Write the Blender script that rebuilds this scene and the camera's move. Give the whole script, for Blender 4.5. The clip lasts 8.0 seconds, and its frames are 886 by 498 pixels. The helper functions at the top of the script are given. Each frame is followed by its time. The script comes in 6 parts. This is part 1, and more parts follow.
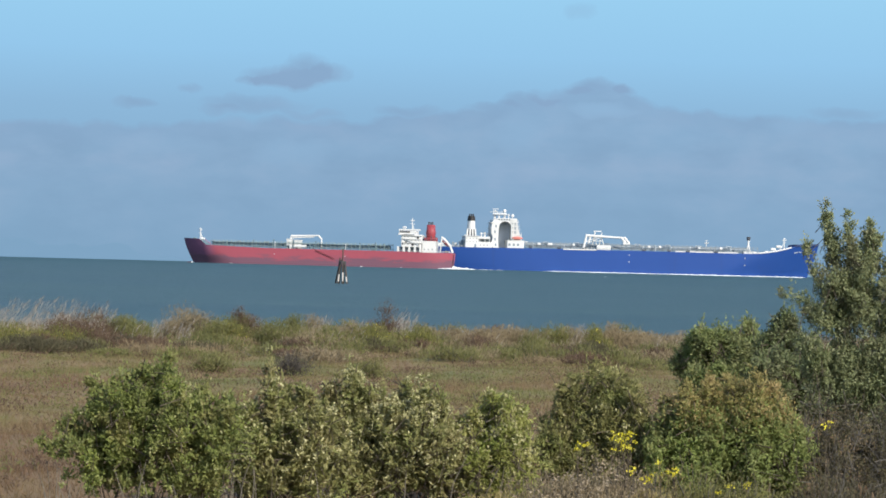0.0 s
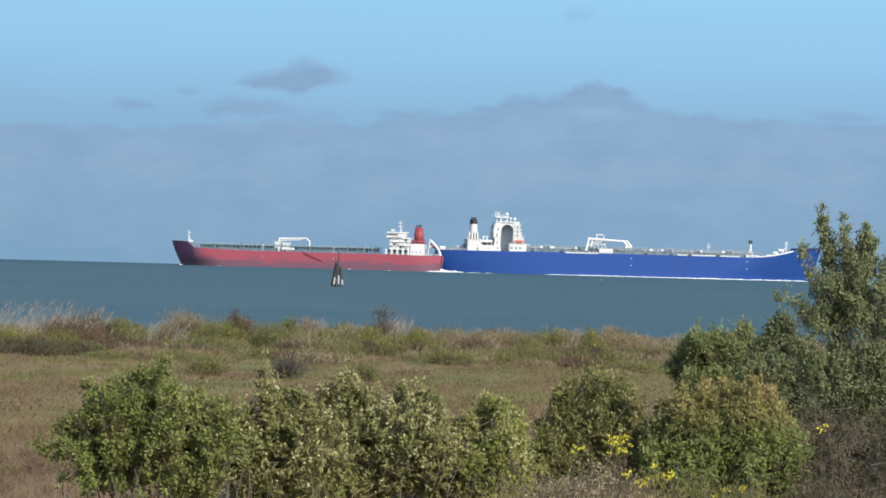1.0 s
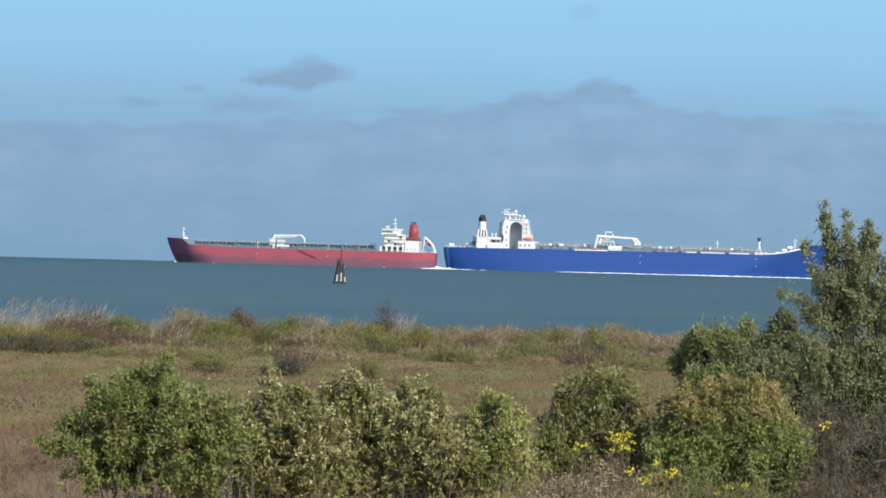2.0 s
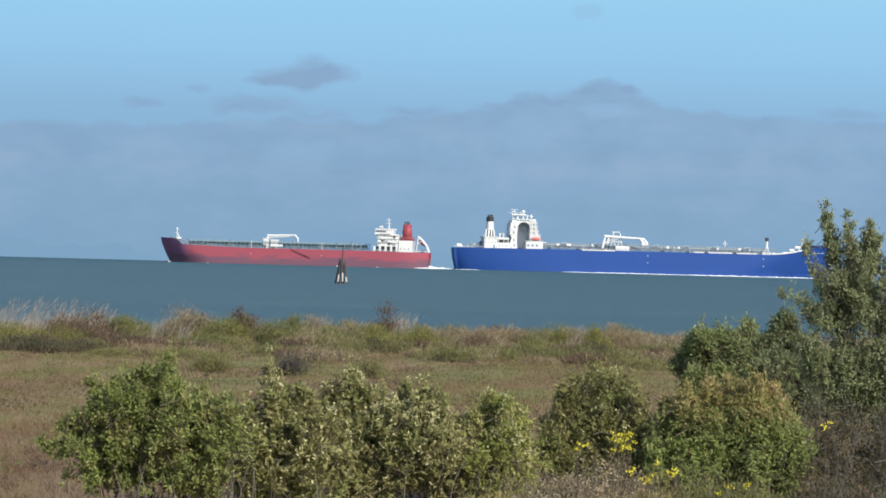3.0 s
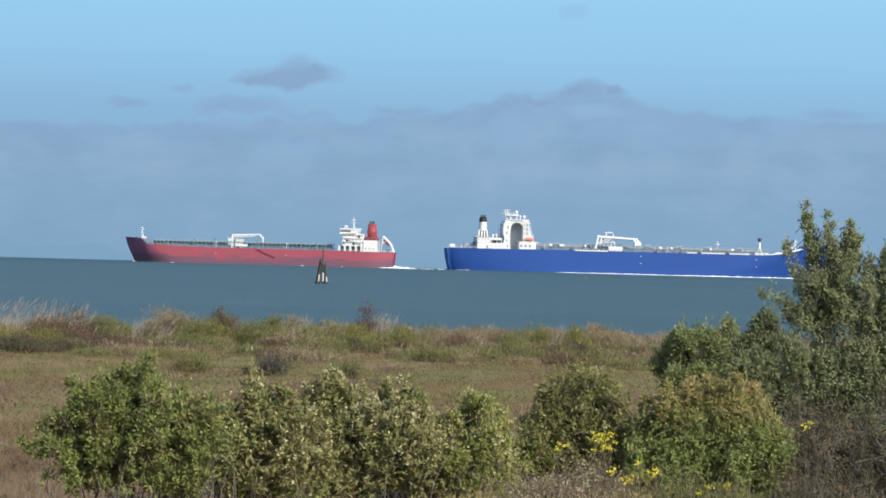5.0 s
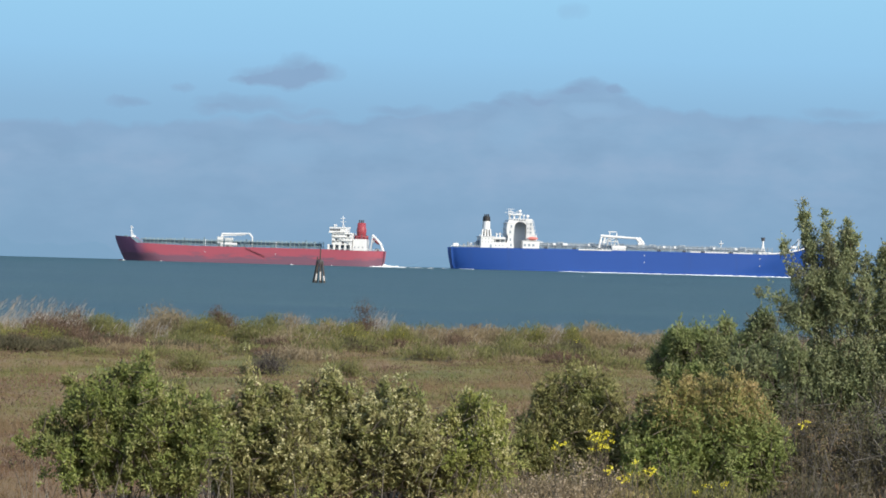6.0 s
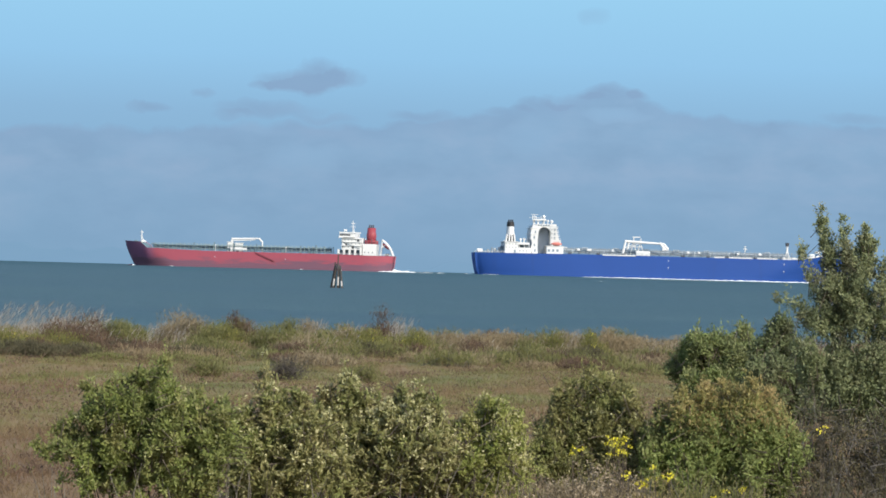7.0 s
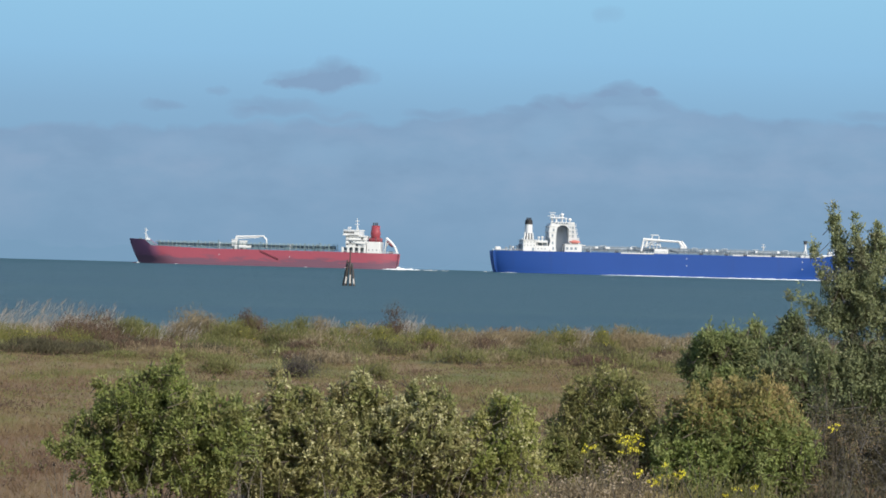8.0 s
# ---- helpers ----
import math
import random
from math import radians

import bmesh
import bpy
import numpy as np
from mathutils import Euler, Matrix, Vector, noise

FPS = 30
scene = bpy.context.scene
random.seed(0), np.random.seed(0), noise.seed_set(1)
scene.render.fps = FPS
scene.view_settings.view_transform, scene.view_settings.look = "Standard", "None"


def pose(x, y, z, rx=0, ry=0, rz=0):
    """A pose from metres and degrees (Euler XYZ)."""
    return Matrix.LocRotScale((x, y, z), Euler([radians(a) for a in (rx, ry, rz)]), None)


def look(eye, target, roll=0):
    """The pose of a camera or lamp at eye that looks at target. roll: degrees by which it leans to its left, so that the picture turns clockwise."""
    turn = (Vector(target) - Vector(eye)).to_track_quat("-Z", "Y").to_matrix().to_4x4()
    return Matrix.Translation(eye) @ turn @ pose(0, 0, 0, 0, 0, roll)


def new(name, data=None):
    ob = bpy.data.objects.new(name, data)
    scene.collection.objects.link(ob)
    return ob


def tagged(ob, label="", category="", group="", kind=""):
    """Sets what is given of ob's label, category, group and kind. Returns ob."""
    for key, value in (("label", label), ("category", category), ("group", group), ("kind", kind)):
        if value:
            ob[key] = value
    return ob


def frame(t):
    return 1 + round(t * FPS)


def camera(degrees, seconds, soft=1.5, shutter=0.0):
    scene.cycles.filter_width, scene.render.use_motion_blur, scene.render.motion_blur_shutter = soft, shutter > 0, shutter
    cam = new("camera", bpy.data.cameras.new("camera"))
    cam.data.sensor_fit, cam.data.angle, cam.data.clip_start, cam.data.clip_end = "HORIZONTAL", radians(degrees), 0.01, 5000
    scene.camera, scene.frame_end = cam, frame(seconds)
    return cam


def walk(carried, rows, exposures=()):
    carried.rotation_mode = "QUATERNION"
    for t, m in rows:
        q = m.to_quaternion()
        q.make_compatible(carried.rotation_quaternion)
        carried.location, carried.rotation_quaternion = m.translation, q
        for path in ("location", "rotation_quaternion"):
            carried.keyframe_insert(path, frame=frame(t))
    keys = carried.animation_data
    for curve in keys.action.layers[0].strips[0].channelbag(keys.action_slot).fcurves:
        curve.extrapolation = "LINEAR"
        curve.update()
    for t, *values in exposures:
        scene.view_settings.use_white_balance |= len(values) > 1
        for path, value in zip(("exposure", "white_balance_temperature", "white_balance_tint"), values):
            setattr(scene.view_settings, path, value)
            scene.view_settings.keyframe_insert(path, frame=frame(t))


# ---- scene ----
# ---------------------------------------------------------------- camera
EYE = (0.0, 0.0, 2.5)
cam = camera(14.0, 8.0, soft=1.7)

# seconds, turn to the right, tilt up and lean in degrees: held by hand, only turning
VIEW = [
    (0, -0.091, 0.256, 1.47),
    (0.5, -0.064, 0.261, 1.49),
    (1, -0.027, 0.306, 1.54),
    (1.5, 0.000, 0.303, 1.53),
    (1.7, -0.047, 0.272, 1.52),
    (2.8, -0.083, 0.254, 1.51),
    (3, -0.089, 0.259, 1.51),
    (3.5, -0.078, 0.300, 1.52),
    (4, 0.000, 0.290, 1.50),
    (4.5, 0.175, 0.320, 1.52),
    (4.7, 0.192, 0.286, 1.52),
    (5.8, 0.300, 0.257, 1.53),
    (6, 0.265, 0.254, 1.53),
    (6.5, 0.139, 0.306, 1.54),
    (7, -0.019, 0.329, 1.54),
    (7.5, -0.155, 0.300, 1.54),
    (8, -0.208, 0.290, 1.53),
]


def aim(turn, tilt, lean):
    a, b = radians(turn), radians(tilt)
    way = Vector((math.sin(a) * math.cos(b), math.cos(a) * math.cos(b), math.sin(b)))
    return look(EYE, Vector(EYE) + way * 100, lean)


walk(cam, [(t, aim(a, b, c)) for t, a, b, c in VIEW], [(0, 0.65), (7.8, 0.65), (7.9, 0.64), (8, 0.51)])

# ---------------------------------------------------------------- light
SUN_EL, SUN_AZ = 32.0, 39.0      # azimuth: degrees to the right of straight behind the camera
sun_from = Vector((math.sin(radians(SUN_AZ)) * math.cos(radians(SUN_EL)),
                   -math.cos(radians(SUN_AZ)) * math.cos(radians(SUN_EL)),
                   math.sin(radians(SUN_EL))))
sun = new("sun", bpy.data.lights.new("sun", "SUN"))
sun.data.energy, sun.data.angle, sun.data.color = 4.4, radians(0.6), (1.0, 0.92, 0.78)
sun.matrix_world = look(sun_from * 100, (0, 0, 0))

world = bpy.data.worlds.new("sky")
scene.world = world
world.use_nodes = True
wn = world.node_tree
wn.nodes.clear()
sky = wn.nodes.new("ShaderNodeTexSky")
sky.sky_type, sky.sun_disc = "NISHITA", False
sky.sun_elevation = radians(SUN_EL)
sky.sun_rotation = math.atan2(sun_from.x, sun_from.y)
sky.air_density, sky.dust_density = 1.0, 0.6
wbg = wn.nodes.new("ShaderNodeBackground")
wbg.inputs["Strength"].default_value = 0.15
wout = wn.nodes.new("ShaderNodeOutputWorld")
wn.links.new(sky.outputs[0], wbg.inputs[0])
wn.links.new(wbg.outputs[0], wout.inputs[0])

# ---------------------------------------------------------------- small tools
SKY_NEAR = 0.72
SKY_GLOW = 0.65                  # brightness of the lower sky and its cloud


class Nodes:
    """Short hand for building a node material."""

    def __init__(self, name):
        self.mat = bpy.data.materials.new(name)
        self.mat.use_nodes = True
        self.tree = self.mat.node_tree
        self.tree.nodes.clear()
        self.out = self.add("ShaderNodeOutputMaterial")

    def add(self, kind, **sets):
        n = self.tree.nodes.new(kind)
        for k, v in sets.items():
            if k in n.inputs:
                n.inputs[k].default_value = v
        return n

    def link(self, a, b):
        self.tree.links.new(a, b)

    def noise(self, vec, scale, detail=4.0, rough=0.55):
        n = self.add("ShaderNodeTexNoise")
        n.inputs["Scale"].default_value = scale
        n.inputs["Detail"].default_value = detail
        n.inputs["Roughness"].default_value = rough
        self.link(vec, n.inputs["Vector"])
        return n.outputs["Fac"]

    def coords(self, which="Object", scale=(1, 1, 1)):
        c = self.add("ShaderNodeTexCoord")
        m = self.add("ShaderNodeMapping")
        m.inputs["Scale"].default_value = scale
        self.link(c.outputs[which], m.inputs["Vector"])
        return m.outputs[0]

    def ramp(self, fac, stops):
        n = self.add("ShaderNodeValToRGB")
        e = n.color_ramp.elements
        while len(e) < len(stops):
            e.new(0.5)
        for el, (p, c) in zip(e, stops):
            el.position = p
            el.color = (*c, 1) if len(c) == 3 else c
        self.link(fac, n.inputs[0])
        return n.outputs[0]

    def mix(self, fac, a, b, kind="MIX"):
        n = self.add("ShaderNodeMix")
        n.data_type, n.blend_type = "RGBA", kind
        for v, s in ((fac, n.inputs[0]), (a, n.inputs[6]), (b, n.inputs[7])):
            if isinstance(v, (int, float)):
                s.default_value = v
            elif isinstance(v, tuple):
                s.default_value = (*v, 1)
            else:
                self.link(v, s)
        return n.outputs[2]

    def math(self, op, a, b=0.0, clamp=False):
        n = self.add("ShaderNodeMath")
        n.operation, n.use_clamp = op, clamp
        for v, s in ((a, n.inputs[0]), (b, n.inputs[1])):
            if isinstance(v, (int, float)):
                s.default_value = v
            else:
                self.link(v, s)
        return n.outputs[0]

    def bump(self, height, strength, distance):
        n = self.add("ShaderNodeBump")
        n.inputs["Strength"].default_value = strength
        n.inputs["Distance"].default_value = distance
        self.link(height, n.inputs["Height"])
        return n.outputs[0]

    def principled(self, color, rough=0.6, metal=0.0, spec=0.5, normal=None):
        p = self.add("ShaderNodeBsdfPrincipled")
        for v, k in ((color, "Base Color"), (rough, "Roughness"), (metal, "Metallic"), (spec, "Specular IOR Level")):
            if isinstance(v, (int, float)):
                p.inputs[k].default_value = v
            elif isinstance(v, tuple):
                p.inputs[k].default_value = (*v, 1)
            else:
                self.link(v, p.inputs[k])
        if normal is not None:
            self.link(normal, p.inputs["Normal"])
        return p.outputs[0]

    def done(self, shader):
        self.link(shader, self.out.inputs["Surface"])
        return self.mat


def painted(name, color, rough=0.5, wear=(0.25, 0.16, 0.1), amount=0.35, scale=0.25):
    """Ship's paint with streaks running down, chalking and a little rust."""
    n = Nodes(name)
    big = n.noise(n.coords("Object", (scale, scale, scale * 0.5)), 1.0, 6)
    run = n.noise(n.coords("Object", (scale * 4, scale * 4, scale * 0.35)), 1.0, 5, 0.65)
    tone = n.mix(n.math("MULTIPLY", big, 0.5), color, tuple(c * 0.72 for c in color))
    mask = n.ramp(run, [(0.56, (0, 0, 0)), (0.78, (amount,) * 3)])
    col = n.mix(mask, tone, wear)
    fine = n.noise(n.coords("Object"), 3.0, 4)
    return n.done(n.principled(col, rough, spec=0.22, normal=n.bump(fine, 0.1, 0.05)))


def leafy(name, stops, through_light=0.46, patch=1.6, aged=None, fresh=None):
    """Leaves whose tint differs leaf by leaf, spray by spray and bough by bough."""
    dim = 0.88 if through_light == 0.46 else 1.0
    stops = [(p, tuple(c * dim for c in tone)) for p, tone in stops]
    aged, fresh = (tone and tuple(c * dim for c in tone) for tone in (aged, fresh))
    n = Nodes(name)
    g = n.add("ShaderNodeNewGeometry")
    own = n.ramp(g.outputs["Random Per Island"], stops)
    spray = n.ramp(n.noise(n.coords("Object"), 9.0, 2), [(0.30, stops[0][1]), (0.52, stops[1][1]), (0.72, stops[-2][1] if len(stops) > 3 else stops[-1][1])])
    bough = n.noise(n.coords("Object"), patch, 3)
    col = n.mix(0.5, own, spray)
    col = n.mix(n.ramp(bough, [(0.35, (0.45,) * 3), (0.65, (0, 0, 0))]), col, stops[0][1])
    # sprigs that have turned, and sprigs of new growth
    for tone, size, move in ((aged, 4.2, 3.0), (fresh, 3.4, 11.0)):
        if tone:
            c = n.add("ShaderNodeVectorMath")
            c.inputs[1].default_value = (move, move, move)
            n.link(n.coords("Object"), c.inputs[0])
            where = n.noise(c.outputs[0], size, 3, 0.6)
            col = n.mix(n.ramp(where, [(0.50, (0, 0, 0)), (0.62, (0.75,) * 3)]), col, n.mix(0.5, own, tone))
    d = n.principled(col, 0.6, spec=0.2)
    tr = n.add("ShaderNodeBsdfTranslucent")
    n.link(col, tr.inputs["Color"])
    m = n.add("ShaderNodeMixShader")
    m.inputs[0].default_value = through_light
    n.link(d, m.inputs[1])
    n.link(tr.outputs[0], m.inputs[2])
    return n.done(m.outputs[0])


def part(name, bm, material, parent=None, label="", smooth=False):
    """One mesh object out of a bmesh, under a thing or a part of it."""
    me = bpy.data.meshes.new(name)
    bm.to_mesh(me)
    bm.free()
    if smooth:
        me.polygons.foreach_set("use_smooth", [True] * len(me.polygons))
    me.materials.append(material)
    ob = new(name, me)
    if parent is not None:
        ob.parent = parent
    return tagged(ob, label)


def sheet(name, verts, faces, material, parent=None, label="", smooth=False):
    """One mesh object out of number arrays: verts n x 3, faces m x 3 or m x 4."""
    me = bpy.data.meshes.new(name)
    verts, faces = np.asarray(verts, np.float32), np.asarray(faces, np.int32)
    k = faces.shape[1]
    me.vertices.add(len(verts))
    me.vertices.foreach_set("co", verts.ravel())
    me.loops.add(faces.size)
    me.loops.foreach_set("vertex_index", faces.ravel())
    me.polygons.add(len(faces))
    me.polygons.foreach_set("loop_start", np.arange(0, faces.size, k, dtype=np.int32))
    me.update(calc_edges=True)
    me.validate()
    if smooth:
        me.polygons.foreach_set("use_smooth", [True] * len(me.polygons))
    me.materials.append(material)
    ob = new(name, me)
    if parent is not None:
        ob.parent = parent
    return tagged(ob, label)


def box(bm, c, s, bevel=0.0, m=None):
    r = bmesh.ops.create_cube(bm, size=1.0, matrix=Matrix.LocRotScale(c, None, s))
    if bevel:
        edges = list({e for v in r["verts"] for e in v.link_edges})
        r2 = bmesh.ops.bevel(bm, geom=edges, offset=bevel, segments=1, affect="EDGES")
        r = {"verts": list({v for f in r2["faces"] for v in f.verts} | {v for v in r["verts"] if v.is_valid})}
    if m is not None:
        bmesh.ops.transform(bm, matrix=m, verts=[v for v in r["verts"] if v.is_valid])


def rod(bm, a, b, r0, r1=None, seg=8):
    a, b = Vector(a), Vector(b)
    r1 = r0 if r1 is None else r1
    turn = (b - a).to_track_quat("Z", "Y").to_matrix().to_4x4()
    m = Matrix.Translation((a + b) / 2) @ turn
    bmesh.ops.create_cone(bm, cap_ends=True, segments=seg, radius1=r0, radius2=r1, depth=(b - a).length, matrix=m)


def ball(bm, c, r, s=(1, 1, 1)):
    bmesh.ops.create_icosphere(bm, subdivisions=2, radius=r, matrix=Matrix.LocRotScale(c, None, s))


def thing(name, m, label, category, group="", kind=""):
    ob = new(name)
    ob.empty_display_size = 0.5
    ob.matrix_world = m
    return tagged(ob, label, category, group, kind)


def block(name, parent, material, c, s, bevel=0.08, label=""):
    bm = bmesh.new()
    box(bm, c, s, bevel)
    return part(name, bm, material, parent, label)


def prism(name, parent, material, profile, y0, y1, label=""):
    """A side outline of (x, z) points carried across from y0 to y1."""
    bm = bmesh.new()
    a = [bm.verts.new((x, y0, z)) for x, z in profile]
    b = [bm.verts.new((x, y1, z)) for x, z in profile]
    bm.faces.new(a)
    bm.faces.new(b[::-1])
    for i in range(len(a)):
        j = (i + 1) % len(a)
        bm.faces.new((a[i], a[j], b[j], b[i]))
    bmesh.ops.recalc_face_normals(bm, faces=bm.faces)
    return part(name, bm, material, parent, label)


def pole(name, parent, material, a, b, r0, r1=None, seg=10, label=""):
    bm = bmesh.new()
    rod(bm, a, b, r0, r1, seg)
    return part(name, bm, material, parent, label)


# ---------------------------------------------------------------- materials
def m_water():
    n = Nodes("sea_water")
    # wind streaks and ripples painted as tones into the base colour
    streak = n.noise(n.coords("Object", (0.010, 0.045, 1)), 1.0, 6, 0.62)
    water_tone = n.ramp(streak, [(0.28, (0.003, 0.022, 0.028)), (0.5, (0.009, 0.037, 0.037)), (0.72, (0.022, 0.053, 0.049))])
    near = n.noise(n.coords("Object", (0.05, 0.15, 1)), 1.0, 5)
    water_tone = n.mix(n.ramp(near, [(0.42, (0, 0, 0)), (0.66, (0.7,) * 3)]), water_tone, (0.026, 0.056, 0.055))
    gust = n.noise(n.coords("Object", (0.006, 0.010, 1)), 1.0, 5, 0.6)
    water_tone = n.mix(n.ramp(gust, [(0.44, (0, 0, 0)), (0.60, (0.75,) * 3)]), water_tone, (0.004, 0.030, 0.036))
    w1 = n.noise(n.coords("Object", (0.25, 0.6, 1)), 1.0, 5, 0.6)
    w2 = n.noise(n.coords("Object", (1.6, 3.2, 1)), 1.0, 3)
    h = n.math("ADD", n.math("MULTIPLY", w1, 1.0), n.math("MULTIPLY", w2, 0.25))
    return n.done(n.principled(water_tone, 0.45, spec=0.175, normal=n.bump(h, 0.8, 0.5)))


def meadow_tone(n):
    """The meadow's colour by place: reddish-brown, tan and green in long drifts, greener towards the moist bank."""
    wide = n.noise(n.coords("Object", (0.45, 0.16, 0)), 1.0, 3)
    fine = n.noise(n.coords("Object", (1.7, 0.55, 0)), 1.0, 4, 0.6)
    place = n.add("ShaderNodeSeparateXYZ")
    n.link(n.coords("Object"), place.inputs[0])
    moist = n.math("MULTIPLY", n.math("SUBTRACT", place.outputs["Y"], 46.0), 0.0022)
    fine = n.math("ADD", n.math("MULTIPLY", fine, 0.6), n.math("MULTIPLY", n.noise(n.coords("Object", (5.0, 1.6, 0)), 1.0, 3), 0.4))
    a = n.math("ADD", n.math("ADD", n.math("MULTIPLY", wide, 0.60), n.math("MULTIPLY", fine, 0.40)), n.math("MINIMUM", moist, 0.035))
    return n.ramp(a, [(0.38, (0.148, 0.080, 0.053)), (0.44, (0.178, 0.115, 0.066)), (0.50, (0.218, 0.156, 0.086)), (0.545, (0.180, 0.160, 0.066)), (0.61, (0.124, 0.146, 0.046))])


def m_ground():
    n = Nodes("meadow_soil")
    b = n.noise(n.coords("Object"), 9.0, 5)
    col = n.mix(0.35, meadow_tone(n), (0.13, 0.10, 0.06))
    col = n.mix(n.math("MULTIPLY", b, 0.5), col, (0.128, 0.104, 0.064))
    return n.done(n.principled(col, 0.95, spec=0.1, normal=n.bump(b, 0.7, 0.05)))


def m_grass():
    n = Nodes("meadow_grass")
    g = n.add("ShaderNodeNewGeometry")
    own = n.ramp(g.outputs["Random Per Island"], [(0.0, (0.07, 0.066, 0.030)), (0.4, (0.128, 0.120, 0.052)), (0.7, (0.190, 0.155, 0.095)), (1.0, (0.185, 0.110, 0.07))])
    col = n.mix(0.30, meadow_tone(n), own)
    d = n.principled(col, 0.7, spec=0.2)
    tr = n.add("ShaderNodeBsdfTranslucent")
    n.link(col, tr.inputs["Color"])
    m = n.add("ShaderNodeMixShader")
    m.inputs[0].default_value = 0.45
    n.link(d, m.inputs[1])
    n.link(tr.outputs[0], m.inputs[2])
    return n.done(m.outputs[0])


def m_bark(name, a, b):
    n = Nodes(name)
    k = n.noise(n.coords("Object", (20, 20, 5)), 1.0, 5)
    col = n.mix(k, a, b)
    return n.done(n.principled(col, 0.9, spec=0.2, normal=n.bump(k, 0.5, 0.01)))


def m_foam():
    n = Nodes("sea_foam")
    k = n.noise(n.coords("Object", (0.6, 1.2, 1.5)), 1.0, 5)
    col = n.ramp(k, [(0.3, (0.52, 0.57, 0.58)), (0.62, (0.84, 0.86, 0.86))])
    return n.done(n.principled(col, 0.9, normal=n.bump(k, 0.6, 0.2)))


def m_sky():
    """Plain glow of the lower sky, by height alone."""
    n = Nodes("low_sky")
    c = n.add("ShaderNodeTexCoord")
    s = n.add("ShaderNodeSeparateXYZ")
    n.link(c.outputs["Object"], s.inputs[0])
    t = n.math("DIVIDE", s.outputs["Z"], 420.0, True)
    col = n.ramp(t, [(0.0, (0.207, 0.365, 0.535)), (0.22, (0.230, 0.400, 0.585)), (0.5, (0.262, 0.468, 0.688)),
                     (0.68, (0.295, 0.560, 0.815)), (1.0, (0.330, 0.640, 0.880))])
    e = n.add("ShaderNodeEmission")
    e.inputs[1].default_value = SKY_GLOW
    n.link(col, e.inputs[0])
    return n.done(e.outputs[0])


def m_clouds(puffs, bank, pale):
    """Thin cloud: soft clear edges, torn by noise; puffs are (x, z, half width, half height, weight)."""
    n = Nodes("thin_cloud")
    flat = n.coords("Object", (1, 0, 1))
    tear = n.add("ShaderNodeTexNoise")
    tear.inputs["Scale"].default_value, tear.inputs["Detail"].default_value = 0.022, 6
    n.link(flat, tear.inputs["Vector"])
    off = n.add("ShaderNodeVectorMath")
    off.operation = "MULTIPLY_ADD"
    off.inputs[1].default_value = (44, 0, 30)
    n.link(tear.outputs["Color"], off.inputs[0])
    n.link(flat, off.inputs[2])
    sh = n.add("ShaderNodeVectorMath")
    sh.operation = "SUBTRACT"
    sh.inputs[1].default_value = (22, 0, 15)
    n.link(off.outputs[0], sh.inputs[0])
    s = n.add("ShaderNodeSeparateXYZ")
    n.link(sh.outputs[0], s.inputs[0])
    x, z = s.outputs["X"], s.outputs["Z"]

    def heap(spots):
        total = None
        for px, pz, w, h, k in spots:
            a = n.math("DIVIDE", n.math("SUBTRACT", x, px), w)
            b = n.math("DIVIDE", n.math("SUBTRACT", z, pz), h)
            d = n.math("ADD", n.math("MULTIPLY", a, a), n.math("MULTIPLY", b, b))
            v = n.math("MULTIPLY", n.math("SUBTRACT", 1.0, d, True), k)
            total = v if total is None else n.math("ADD", total, v)
        return total

    total, thin = heap(puffs), n.math("MINIMUM", heap(pale), 1.0)
    # the long bank: full below its top, thinning towards the sea
    along = n.math("ADD", n.math("DIVIDE", x, 1200.0), 0.5)
    top_line = n.ramp(along, [((px + 600) / 1200, ((pz - 150) / 120,) * 3) for px, pz in bank])
    ragged = n.noise(n.coords("Object", (0.016, 0, 0.012)), 1.0, 4)
    edge = n.math("ADD", n.math("ADD", n.math("MULTIPLY", top_line, 120.0), 142.0), n.math("MULTIPLY", ragged, 16.0))
    top = n.math("MULTIPLY", n.math("SUBTRACT", edge, z), 0.11, True)
    low = n.math("MULTIPLY", n.math("SUBTRACT", z, -40.0), 0.006, True)
    soft = n.math("ADD", 0.40, n.math("MULTIPLY", n.noise(n.coords("Object", (0.006, 0, 0.018)), 1.0, 4), 0.8))
    body = n.math("MULTIPLY", n.math("MULTIPLY", top, low), n.math("MULTIPLY", soft, 0.74))
    body = n.math("MULTIPLY", body, n.math("SUBTRACT", 1.0, n.math("MULTIPLY", thin, 0.45)))
    alpha = n.math("MAXIMUM", body, n.math("MINIMUM", total, 0.72), True)
    tint = n.noise(n.coords("Object", (0.009, 0, 0.020)), 1.0, 4)
    col = n.ramp(tint, [(0.36, (0.230, 0.352, 0.520)), (0.50, (0.258, 0.388, 0.564)), (0.66, (0.304, 0.420, 0.594))])
    brow = n.math("MULTIPLY", n.math("SUBTRACT", 1.0, n.math("MULTIPLY", n.math("SUBTRACT", edge, z), 0.026, True)), 0.5, True)
    col = n.mix(n.math("MAXIMUM", brow, n.math("MINIMUM", total, 0.8)), col, (0.232, 0.340, 0.522))
    col = n.mix(n.math("MULTIPLY", thin, 0.6), col, (0.335, 0.452, 0.635))
    e = n.add("ShaderNodeEmission")
    e.inputs[1].default_value = SKY_GLOW
    n.link(col, e.inputs[0])
    tr = n.add("ShaderNodeBsdfTransparent")
    m = n.add("ShaderNodeMixShader")
    n.link(alpha, m.inputs[0])
    n.link(tr.outputs[0], m.inputs[1])
    n.link(e.outputs[0], m.inputs[2])
    return n.done(m.outputs[0])


